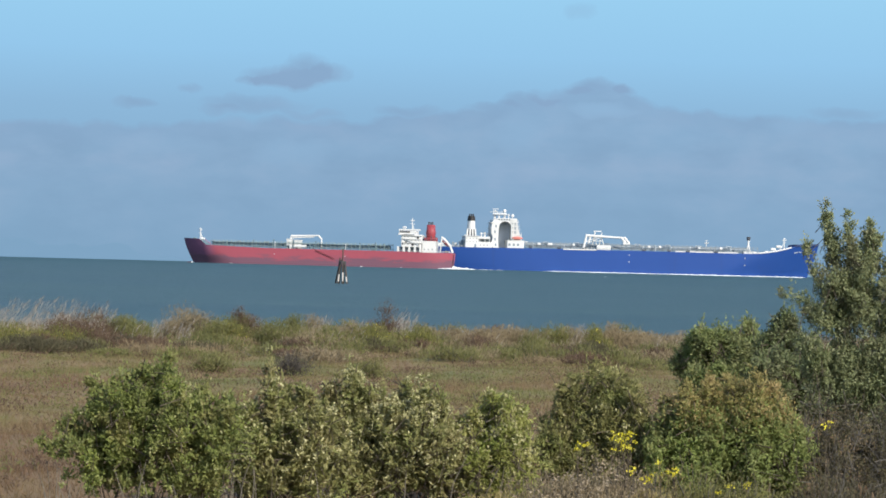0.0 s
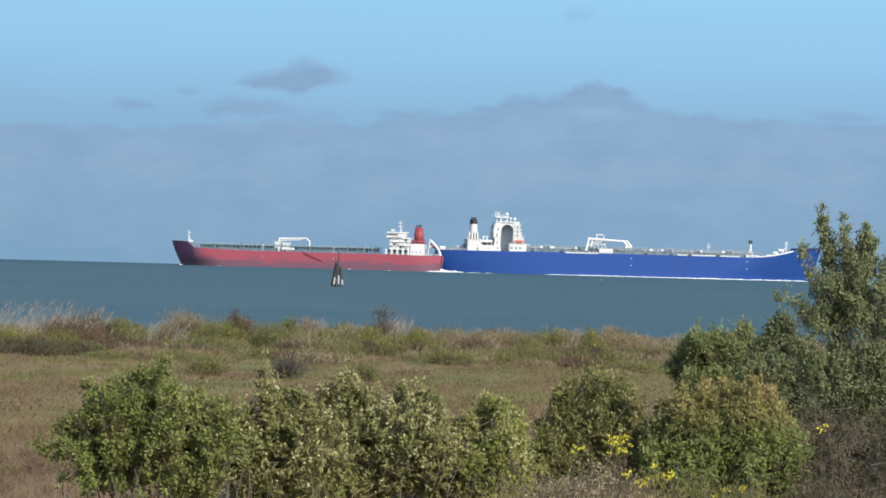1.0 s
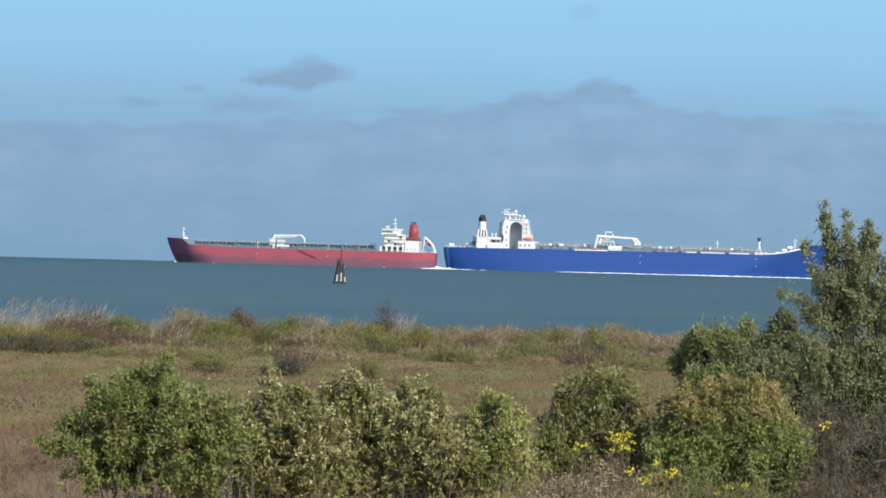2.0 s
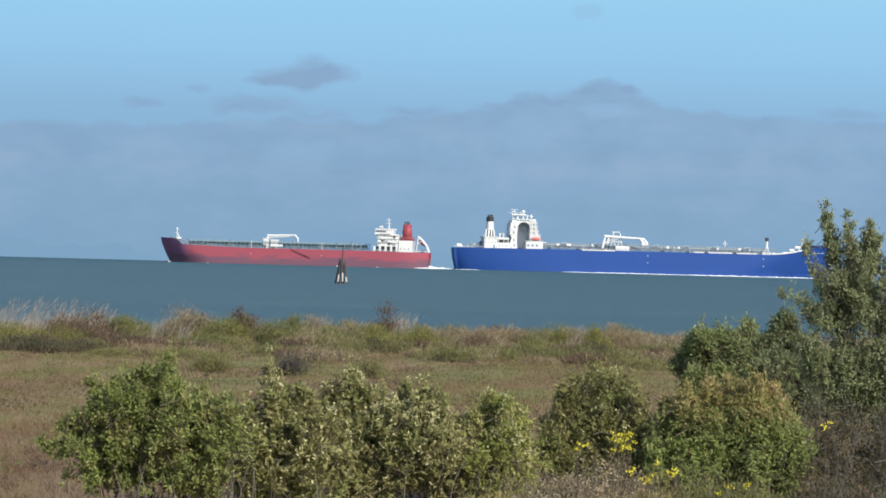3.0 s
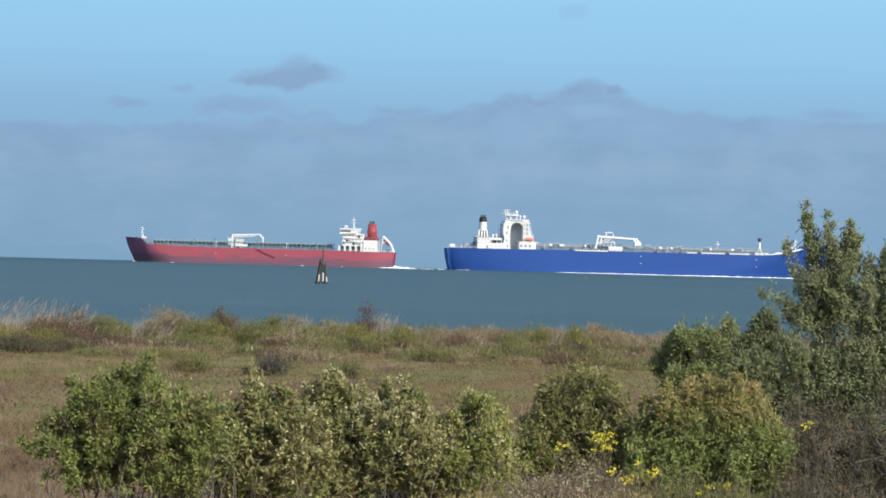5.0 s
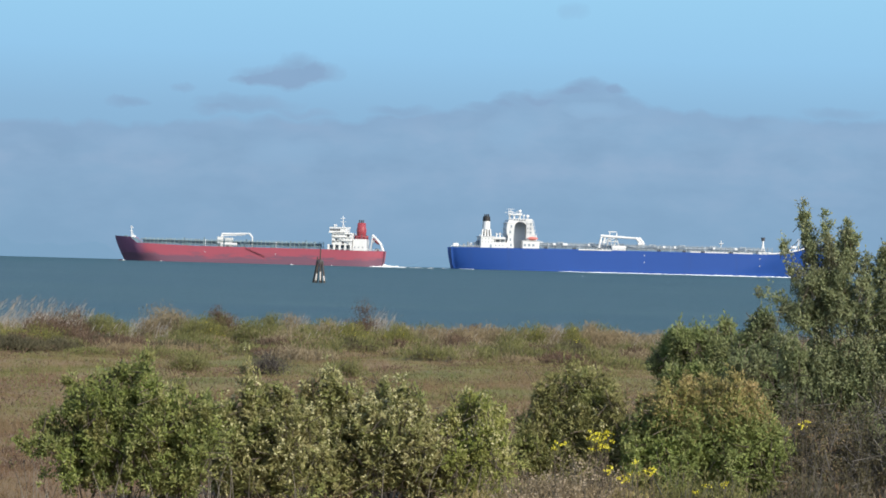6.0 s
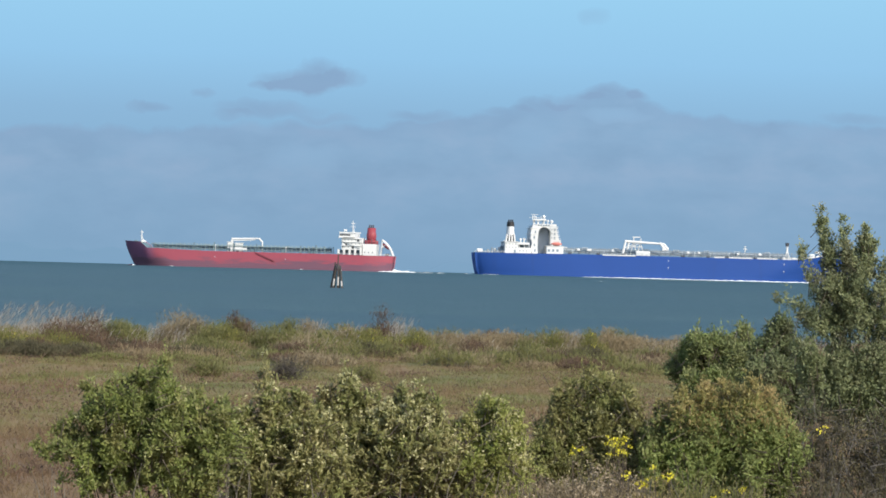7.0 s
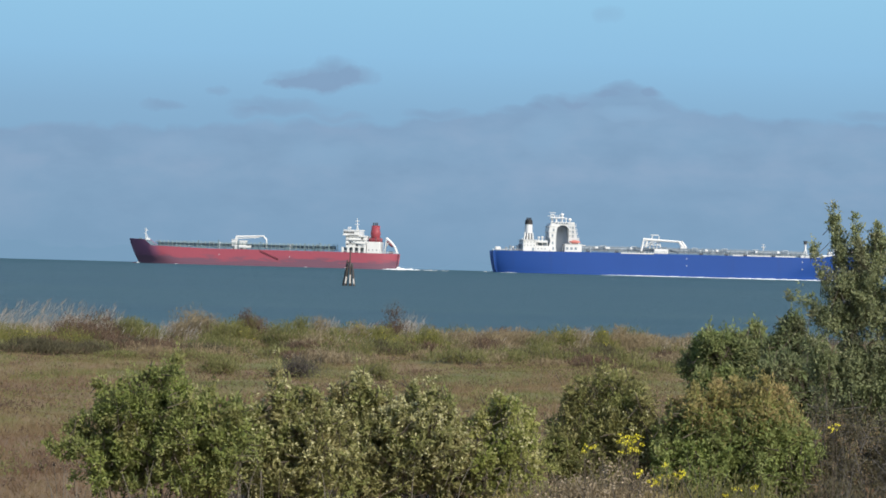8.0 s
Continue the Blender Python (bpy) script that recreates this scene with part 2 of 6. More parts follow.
def m_red_hull():
    n = Nodes("faded_red_hull_paint")
    c = n.coords("Object")
    s = n.add("ShaderNodeSeparateXYZ")
    n.link(c, s.inputs[0])
    big = n.noise(n.coords("Object", (0.03, 0.03, 0.12)), 1.0, 5)
    run = n.noise(n.coords("Object", (0.5, 0.5, 0.05)), 1.0, 5, 0.65)
    paint = n.mix(n.math("MULTIPLY", big, 0.6), (0.246, 0.055, 0.080), (0.200, 0.050, 0.074))
    paint = n.mix(n.ramp(run, [(0.55, (0, 0, 0)), (0.8, (0.35, 0.35, 0.35))]), paint, (0.155, 0.048, 0.062))
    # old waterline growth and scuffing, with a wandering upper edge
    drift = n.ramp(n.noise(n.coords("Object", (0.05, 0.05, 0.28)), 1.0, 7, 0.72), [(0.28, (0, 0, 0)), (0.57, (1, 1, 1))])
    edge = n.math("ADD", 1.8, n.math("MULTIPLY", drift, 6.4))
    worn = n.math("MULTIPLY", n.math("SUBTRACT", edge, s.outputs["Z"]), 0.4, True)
    # the bow's shade is painted in here, a dull lilac with an uneven edge
    shade_from = n.math("ADD", n.math("MULTIPLY", n.noise(n.coords("Object", (0.05, 0.05, 0.12)), 1.0, 5), 26.0), 52.0)
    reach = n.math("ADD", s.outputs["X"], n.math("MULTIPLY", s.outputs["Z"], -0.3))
    dull = n.math("MULTIPLY", n.math("SUBTRACT", reach, shade_from), 0.07, True)
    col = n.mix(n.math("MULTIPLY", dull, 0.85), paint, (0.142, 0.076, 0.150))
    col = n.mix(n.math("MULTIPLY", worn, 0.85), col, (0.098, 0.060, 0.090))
    return n.done(n.principled(col, 0.6, spec=0.2, normal=n.bump(run, 0.1, 0.05)))


M = {
    "water": m_water(), "ground": m_ground(), "grass": m_grass(), "foam": m_foam(), "sky": m_sky(),
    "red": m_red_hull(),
    "red_top": painted("red_funnel_paint", (0.23, 0.042, 0.056)),
    "blue": painted("blue_hull_paint", (0.012, 0.051, 0.222), 0.6, (0.02, 0.040, 0.135), 0.4, 0.05),
    "white": painted("white_ship_paint", (0.54, 0.55, 0.56), 0.5, (0.50, 0.42, 0.34), 0.2),
    # white wall of the arched bay, greyed so its shade is in the colour
    "bay": painted("shaded_white_bay_paint", (0.40, 0.452, 0.52), 0.6),
    "bulwark_shade": painted("shaded_blue_bulwark_paint", (0.014, 0.030, 0.095), 0.6),
    "grey": painted("grey_deck_paint", (0.17, 0.215, 0.260), 0.6),
    "pale": painted("pale_grey_pipe_paint", (0.32, 0.36, 0.40), 0.6),
    "teal": painted("grey_green_deck_paint", (0.105, 0.160, 0.190), 0.6),
    "walk": painted("pale_green_walkway_paint", (0.20, 0.265, 0.275), 0.6),
    "maroon": painted("dark_red_fittings_paint", (0.17, 0.045, 0.06), 0.6),
    "dark": painted("dark_fittings_paint", (0.05, 0.055, 0.065), 0.6),
    "black": painted("black_funnel_paint", (0.02, 0.02, 0.022), 0.6),
    "orange": painted("orange_lifeboat_gelcoat", (0.43, 0.15, 0.13), 0.5),
    "glass": painted("dark_window_glass", (0.11, 0.14, 0.17), 0.3, (0.09, 0.11, 0.13), 0.1),
    "pile": m_bark("weathered_pile_wood", (0.022, 0.019, 0.018), (0.085, 0.075, 0.07)),
    "pale_pile": m_bark("bleached_pile_wood", (0.26, 0.245, 0.235), (0.50, 0.485, 0.47)),
    "bark": m_bark("grey_brown_bark", (0.045, 0.037, 0.028), (0.13, 0.108, 0.085)),
    "pale_twig": m_bark("bleached_twigs", (0.075, 0.066, 0.054), (0.21, 0.19, 0.16)),
    "twig": m_bark("dry_grey_twigs", (0.048, 0.044, 0.040), (0.155, 0.145, 0.130)),
}
M["leaf_bright"] = leafy("green_leaves", [(0.0, (0.100, 0.128, 0.042)), (0.5, (0.198, 0.228, 0.070)), (0.85, (0.345, 0.365, 0.125)), (1.0, (0.560, 0.550, 0.310))],
                         aged=(0.276, 0.216, 0.099), fresh=(0.244, 0.317, 0.068))
M["leaf_mid"] = leafy("mid_green_leaves", [(0.0, (0.133, 0.171, 0.057)), (0.5, (0.234, 0.285, 0.095)), (0.85, (0.366, 0.411, 0.152)), (1.0, (0.531, 0.531, 0.253))],
                      aged=(0.228, 0.228, 0.113), fresh=(0.265, 0.354, 0.089))
M["leaf_olive"] = leafy("olive_green_leaves", [(0.0, (0.138, 0.145, 0.052)), (0.5, (0.250, 0.250, 0.095)), (0.85, (0.405, 0.384, 0.168)), (1.0, (0.596, 0.550, 0.318))],
                        aged=(0.326, 0.268, 0.144), fresh=(0.199, 0.278, 0.069))
M["leaf_dusk"] = leafy("deep_olive_leaves", [(0.0, (0.131, 0.139, 0.051)), (0.5, (0.239, 0.239, 0.089)), (0.85, (0.376, 0.354, 0.145)), (1.0, (0.568, 0.490, 0.267))],
                       aged=(0.289, 0.259, 0.120), fresh=(0.191, 0.253, 0.073))
M["buff_seed"] = leafy("buff_seed_heads", [(0.0, (0.230, 0.182, 0.122)), (0.6, (0.340, 0.280, 0.200)), (1.0, (0.470, 0.400, 0.300))], 0.3)
M["leaf_grey"] = leafy("grey_green_leaves", [(0.0, (0.118, 0.146, 0.078)), (0.5, (0.228, 0.262, 0.134)), (0.85, (0.378, 0.406, 0.212)), (1.0, (0.580, 0.565, 0.355))],
                       aged=(0.235, 0.212, 0.170), fresh=(0.190, 0.236, 0.105))
M["leaf_soft"] = leafy("soft_green_leaves", [(0.0, (0.110, 0.140, 0.056)), (0.5, (0.205, 0.248, 0.094)), (0.85, (0.345, 0.380, 0.160)), (1.0, (0.540, 0.530, 0.290))],
                       aged=(0.230, 0.212, 0.120), fresh=(0.215, 0.290, 0.086))
M["leaf_dark"] = leafy("dark_grey_green_leaves", [(0.0, (0.094, 0.116, 0.057)), (0.5, (0.160, 0.189, 0.090)), (0.85, (0.242, 0.270, 0.138)), (1.0, (0.363, 0.374, 0.220))],
                       aged=(0.187, 0.176, 0.110), fresh=(0.165, 0.226, 0.077))
M["leaf_fresh"] = leafy("yellow_green_leaves", [(0.0, (0.176, 0.202, 0.049)), (0.5, (0.305, 0.335, 0.098)), (1.0, (0.546, 0.520, 0.208))],
                        aged=(0.390, 0.351, 0.169), fresh=(0.260, 0.358, 0.072))
M["leaf_brown"] = leafy("olive_brown_leaves", [(0.0, (0.203, 0.179, 0.067)), (0.5, (0.331, 0.282, 0.114)), (0.9, (0.465, 0.379, 0.174)), (1.0, (0.620, 0.495, 0.267))],
                        aged=(0.406, 0.282, 0.154), fresh=(0.248, 0.262, 0.074))
M["bank_rust"] = leafy("rusty_brown_herbs", [(0.0, (0.178, 0.140, 0.082)), (0.5, (0.272, 0.210, 0.124)), (1.0, (0.400, 0.315, 0.190))])
M["leaf_dry"] = leafy("dry_buff_leaves", [(0.0, (0.178, 0.142, 0.086)), (0.5, (0.295, 0.238, 0.148)), (1.0, (0.460, 0.380, 0.255))])
M["leaf_purple"] = leafy("dull_red_brown_stalks", [(0.0, (0.085, 0.056, 0.040)), (0.5, (0.140, 0.090, 0.062)), (1.0, (0.22, 0.150, 0.100))])
M["bank_grey"] = leafy("dark_grey_purple_herbs", [(0.0, (0.056, 0.048, 0.044)), (0.5, (0.092, 0.080, 0.070)), (1.0, (0.15, 0.135, 0.115))])
M["bank_green"] = leafy("dull_green_herbs", [(0.0, (0.112, 0.116, 0.044)), (0.5, (0.182, 0.182, 0.068)), (0.9, (0.250, 0.238, 0.094)), (1.0, (0.370, 0.320, 0.160))])
M["bank_dark"] = leafy("dark_brown_herbs", [(0.0, (0.062, 0.056, 0.034)), (0.5, (0.100, 0.090, 0.052)), (1.0, (0.16, 0.145, 0.085))])
M["bank_gold"] = leafy("golden_green_herbs", [(0.0, (0.108, 0.112, 0.032)), (0.5, (0.173, 0.171, 0.050)), (1.0, (0.281, 0.254, 0.086))])
M["tuft"] = leafy("cream_seed_down", [(0.0, (0.30, 0.29, 0.14)), (0.6, (0.44, 0.42, 0.23)), (1.0, (0.60, 0.56, 0.36))], 0.3)
M["flower"] = leafy("yellow_petals", [(0.0, (0.50, 0.44, 0.03)), (0.5, (0.62, 0.56, 0.05)), (1.0, (0.74, 0.68, 0.10))], 0.25)
M["straw"] = leafy("pale_straw", [(0.0, (0.25, 0.22, 0.19)), (0.6, (0.36, 0.33, 0.29)), (1.0, (0.48, 0.45, 0.41))], 0.3)


# ---------------------------------------------------------------- the land and the sea
def land_height(x, y):
    """Low meadow, a slight bank at the shore, then the sea bed."""
    z = 0.70 + 0.04 * np.sin(x * 0.7 + y * 0.31) + 0.03 * np.sin(x * 1.9 - y * 0.83) + 0.02 * np.sin(y * 2.3 + x * 0.4)
    drop = np.clip((y - 86 - 1.2 * np.sin(x * 0.35)) / 7.0, 0, 1)
    return z * (1 - drop) - 3.0 * drop


def ground():
    xs = np.concatenate([[-20000, -6000, -1500, -400, -120, -50], np.linspace(-24, 24, 97), [50, 120, 400, 1500, 6000, 20000]])
    ys = np.concatenate([[-20000, -4000, -600, -100, -20, 0, 12], np.linspace(20, 100, 161), [140, 400, 1500, 5000, 20000]])
    gx, gy = np.meshgrid(xs, ys)
    v = np.stack([gx.ravel(), gy.ravel(), land_height(gx, gy).ravel()], 1)
    nx = len(xs)
    i = (np.arange(len(ys) - 1)[:, None] * nx + np.arange(nx - 1)[None]).ravel()
    ob = sheet("ground", v, np.stack([i, i + 1, i + 1 + nx, i + nx], 1), M["ground"], smooth=True)
    tagged(ob, "flat coastal meadow soil, brown and green, sloping into the bay", "ground", kind="structure")


def water():
    ys = [84, 200, 600, 2000, 6000, 20000]
    v = [(x, y, 0.0) for y in ys for x in (-20000, 20000)]
    f = [(2 * i, 2 * i + 1, 2 * i + 3, 2 * i + 2) for i in range(len(ys) - 1)]
    ob = sheet("water", v, f, M["water"])
    tagged(ob, "grey-green wind-rippled bay water reaching the horizon", "water", kind="structure")


def arc_sheet(name, radius, half, z0, z1, material, centre=(0, 0, 0)):
    n = 40
    a = np.linspace(-half, half, n + 1)
    v = [(radius * math.sin(k), radius * math.cos(k) - centre[1], z) for k in a for z in (z0, z1)]
    f = [(2 * i, 2 * i + 1, 2 * i + 3, 2 * i + 2) for i in range(n)]
    return sheet(name, v, f, material, smooth=True)


def backdrop():
    ob = arc_sheet("backdrop", 4850, radians(24), -4, 620, M["sky"])
    ob.scale = (SKY_NEAR,) * 3
    return tagged(ob, "hazy pale blue lower sky over the bay", "sky", kind="structure")


PUFFS = [(-226.0, 248.0, 40.0, 17.0, 0.6), (-182.0, 257.0, 38.0, 24.0, 0.62), (-150.0, 250.0, 28.0, 15.0, 0.6), (-197.0, 242.0, 60.0, 13.0, 0.6), (-254.2, 241.4, 18.8, 7.4, 0.5), (-405.2, 206.9, 30.8, 8.4, 0.5), (-332.0, 226.7, 20.5, 7.4, 0.42), (-244.4, 209.0, 78.0, 14.0, 0.5), (-171.2, 196.7, 47.1, 8.4, 0.4), (-290.3, 198.8, 34.2, 8.4, 0.4), (176.0, 341.9, 24.0, 13.0, 0.2), (203.0, 240.0, 50.0, 14.0, 0.66), (160.0, 229.0, 50.0, 14.0, 0.56), (114.7, 219.8, 47.1, 13.0, 0.6), (66.5, 211.1, 47.1, 10.2, 0.55), (-41.2, 204.5, 51.3, 11.2, 0.5), (240.8, 235.7, 20.5, 12.1, 0.6), (527.9, 213.5, 59.9, 11.2, 0.4)]
BANK = [(-587, 178), (-476, 181), (-364, 182), (-275, 192), (-171, 193), (-112, 193), (-75, 200), (-5, 208), (66, 215), (117, 230), (163, 236), (199, 245), (235, 242), (256, 233), (296, 219), (379, 214), (456, 210), (579, 207)]
# thinner, sunlit places in the bank
PALE = [(97.2, 177.6, 44.6, 32.1, 0.6), (211.6, 211.9, 55.4, 10.7, 0.8), (-193.7, 146.2, 58.9, 23.2, 0.7), (-266.2, 186.7, 37.5, 12.5, 0.5), (461.3, 199.1, 35.7, 14.3, 0.4), (-363.6, 152.9, 80.4, 16.1, 0.3)]
M["cloud"] = m_clouds(PUFFS, BANK, PALE)


def clouds():
    ob = arc_sheet("cloud_bank", 4750, radians(22), 0, 600, M["cloud"])
    ob.scale = (SKY_NEAR,) * 3
    return tagged(ob, "long grey-blue bank of thin cloud low over the bay", "cloud", kind="stuff")


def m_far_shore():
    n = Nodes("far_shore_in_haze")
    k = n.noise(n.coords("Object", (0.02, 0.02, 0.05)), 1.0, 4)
    # haze painted in: the hills glow almost the low sky's own blue
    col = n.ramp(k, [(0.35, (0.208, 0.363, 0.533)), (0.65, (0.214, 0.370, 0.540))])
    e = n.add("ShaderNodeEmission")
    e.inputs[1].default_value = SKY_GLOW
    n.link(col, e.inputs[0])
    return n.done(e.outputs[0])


M["far_shore"] = m_far_shore()


def far_shore():
    """Low hills and wooded points across the bay, all but lost in the haze."""
    n = 160
    v, f = [], []
    for i in range(n + 1):
        a = radians(-14 + 28 * i / n)
        deg = -14 + 28 * i / n
        h = 3.0 + 2.5 * math.sin(deg * 3.1) + 1.8 * math.sin(deg * 8.3 + 1) + 1.2 * math.sin(deg * 19.7)
        h += 16 * math.exp(-((deg + 6.9) / 1.0) ** 2) + 9 * math.exp(-((deg + 5.2) / 0.5) ** 2) + 5 * math.exp(-((deg - 0.2) / 0.35) ** 2)
        h = max(h, 0.4)
        for r, z in ((3330, -3), (3330, h * 0.8), (3345, h)):
            v.append((r * math.sin(a), r * math.cos(a), z))
        if i:
            b = 3 * i
            f += [(b - 3, b, b + 1, b - 2), (b - 2, b + 1, b + 2, b - 1)]
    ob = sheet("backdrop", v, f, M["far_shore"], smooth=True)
    return tagged(ob, "low blue hills far across the bay in haze", "hills", kind="structure")


ground()
water()
far_shore()
backdrop()
cloud_bank = clouds()


# ---------------------------------------------------------------- ships
def hull_lines(L, B, top, rake, over, w_deck, w_water, flare, entry=0.17, run=0.14):
    """Half outlines of the hull: list of columns from stern to bow, each a list of points from keel line to deck."""
    n = 64
    cols = []
    for i in range(n + 1):
        s = 0.5 - 0.5 * math.cos(math.pi * i / n)
        s = 0.5 * s + 0.5 * i / n
        col = []
        for zeta in (-0.25, 0.0, 0.2, 0.4, 0.6, 0.8, 1.0):
            zc = max(zeta, 0.0)
            xs = -L / 2 + over * (1 - zc) ** 1.5
            xb = L / 2 - rake * (1 - zc) ** 1.3
            x = xs + (xb - xs) * s
            q = min(1.0, max(0.0, xb - x) / (L * entry * (1.0 + flare * (1.2 - 1.25 * zc))))
            fore = (1 - (1 - q) ** 2) ** (0.64 + 0.61 * flare * (1 - zc))
            q = min(1.0, max(0.0, x - xs) / (L * run))
            w0 = w_water + (w_deck - w_water) * zc ** 0.7
            aft = w0 + (1 - w0) * (1 - (1 - q) ** 2.6) ** 0.62
            h = top(x)
            col.append((x, B / 2 * min(fore, aft), zeta * h if zeta >= 0 else -3.0))
        cols.append(col)
    return cols


def hull(ship, name, material, deck_material, L, B, top, rake, over, w_deck, w_water, flare, entry=0.17, run=0.14):
    cols = hull_lines(L, B, top, rake, over, w_deck, w_water, flare, entry, run)
    k = len(cols[0])
    v, f = [], []
    for side in (1, -1):
        base = len(v)
        v += [(x, y * side, z) for col in cols for x, y, z in col]
        for i in range(len(cols) - 1):
            for j in range(k - 1):
                a = base + i * k + j
                q = (a, a + k, a + k + 1, a + 1)
                f.append(q if side < 0 else q[::-1])
    half = len(cols) * k
    for j in range(k - 1):
        f.append((j, j + 1, half + j + 1, half + j))
    body = sheet(name, v, f, material, ship, smooth=True)
    dv, df = [], []
    for i, col in enumerate(cols):
        x, y, z = col[-1]
        dv += [(x, y * 0.985, z - 0.5), (x, -y * 0.985, z - 0.5)]
        if i:
            df.append((2 * i - 2, 2 * i, 2 * i + 1, 2 * i - 1))
    sheet("deck", dv, df, deck_material, ship)
    return cols


def rails(ship, cols, material, x0, x1, side, height=1.2):
    bm = bmesh.new()
    pts = [(c[-1][0], c[-1][1] * side * 0.98, c[-1][2]) for c in cols if x0 <= c[-1][0] <= x1]
    for a, b in zip(pts, pts[1:]):
        for h in (height, height * 0.5):
            rod(bm, (a[0], a[1], a[2] + h), (b[0], b[1], b[2] + h), 0.09, seg=4)
        m = max(1, int((b[0] - a[0]) / 1.8))
        for i in range(m):
            p = Vector(a).lerp(Vector(b), i / m)
            rod(bm, p - Vector((0, 0, 0.3)), p + Vector((0, 0, height)), 0.05, seg=4)
    part("railing", bm, material, ship, "thin steel deck railing")


def pipe_run(ship, material, light, x0, x1, z, y0, count, r=0.35):
    """Cargo pipes along the deck on trestles, with expansion loops and cross-overs."""
    for i in range(count):
        y = y0 + i * r * 3.2
        h = z + 1.0 + 0.75 * (i % 4)
        pole("cargo_pipe", ship, material if i % 2 else light, (x0, y, h), (x1, y, h), r, seg=8)
    x = x0 + 3
    k = 0
    while x < x1:
        bm = bmesh.new()
        w = count * r * 3.2 + 1
        box(bm, (x, y0 + w / 2 - 1, z + 1.7), (0.4, w, 0.3))
        for y in (y0 - 0.6, y0 + w - 1.2):
            box(bm, (x, y, z + 0.8), (0.4, 0.4, 2.6))
        part("pipe_trestle", bm, material, ship)
        if k % 3 == 1:
            bm = bmesh.new()
            for y in (y0, y0 + 1.4):
                rod(bm, (x + 2, y, z + 2.4), (x + 2, y, z + 4.0), r * 0.8, seg=6)
                rod(bm, (x + 2, y, z + 4.0), (x + 5, y, z + 4.0), r * 0.8, seg=6)
                rod(bm, (x + 5, y, z + 4.0), (x + 5, y, z + 2.4), r * 0.8, seg=6)
            part("expansion_loop", bm, light, ship)
        k += 1
        x += 6.5


def catwalk(ship, material, x0, x1, y, z):
    bm = bmesh.new()
    box(bm, ((x0 + x1) / 2, y, z + 3.4), (x1 - x0, 1.6, 0.3))
    for h in (4.0, 4.6):
        for d in (-0.8, 0.8):
            box(bm, ((x0 + x1) / 2, y + d, z + h), (x1 - x0, 0.12, 0.12))
    x = x0
    while x <= x1:
        for d in (-0.8, 0.8):
            box(bm, (x, y + d, z + 2.2), (0.22, 0.22, 5.0))
        x += 3.0
    part("catwalk", bm, material, ship)


def post(ship, material, x, y, z, h, r=0.3, name="vent_post", head=True):
    bm = bmesh.new()
    rod(bm, (x, y, z - 0.6), (x, y, z + h), r, r * 0.85, 8)
    if head:
        rod(bm, (x, y, z + h), (x, y, z + h + r * 2.2), r * 2.0, r * 1.4, 8)
    return part(name, bm, material, ship)


def windows(block_ob, material, x0, x1, y, zs, step=2.2, size=(0.7, 0.16, 0.7)):
    for z in zs:
        x = x0
        while x <= x1:
            bm = bmesh.new()
            box(bm, (x, y, z), size, 0.04)
            part("window", bm, material, block_ob)
            x += step


def mast(ship, material, x, y, z, h, arms=((0.7, 2.2), (0.88, 1.4)), name="mast", spread=1.2):
    bm = bmesh.new()
    rod(bm, (x, y, z - 0.5), (x, y, z + h), 0.42, 0.2, 10)
    for s in (-1, 1):
        rod(bm, (x - spread, y + s * spread * 0.7, z - 0.5), (x, y, z + h * 0.6), 0.18, 0.14, 6)
    for k, w in arms:
        box(bm, (x, y, z + h * k), (w * 2, 0.3, 0.25))
        box(bm, (x, y, z + h * k), (0.3, w * 2, 0.22))
    top = part(name, bm, material, ship)
    bm = bmesh.new()
    box(bm, (x, y - 0.6, z + h * 0.8), (2.6, 0.3, 0.45), 0.08)
    part("radar_scanner", bm, material, top)
    return top


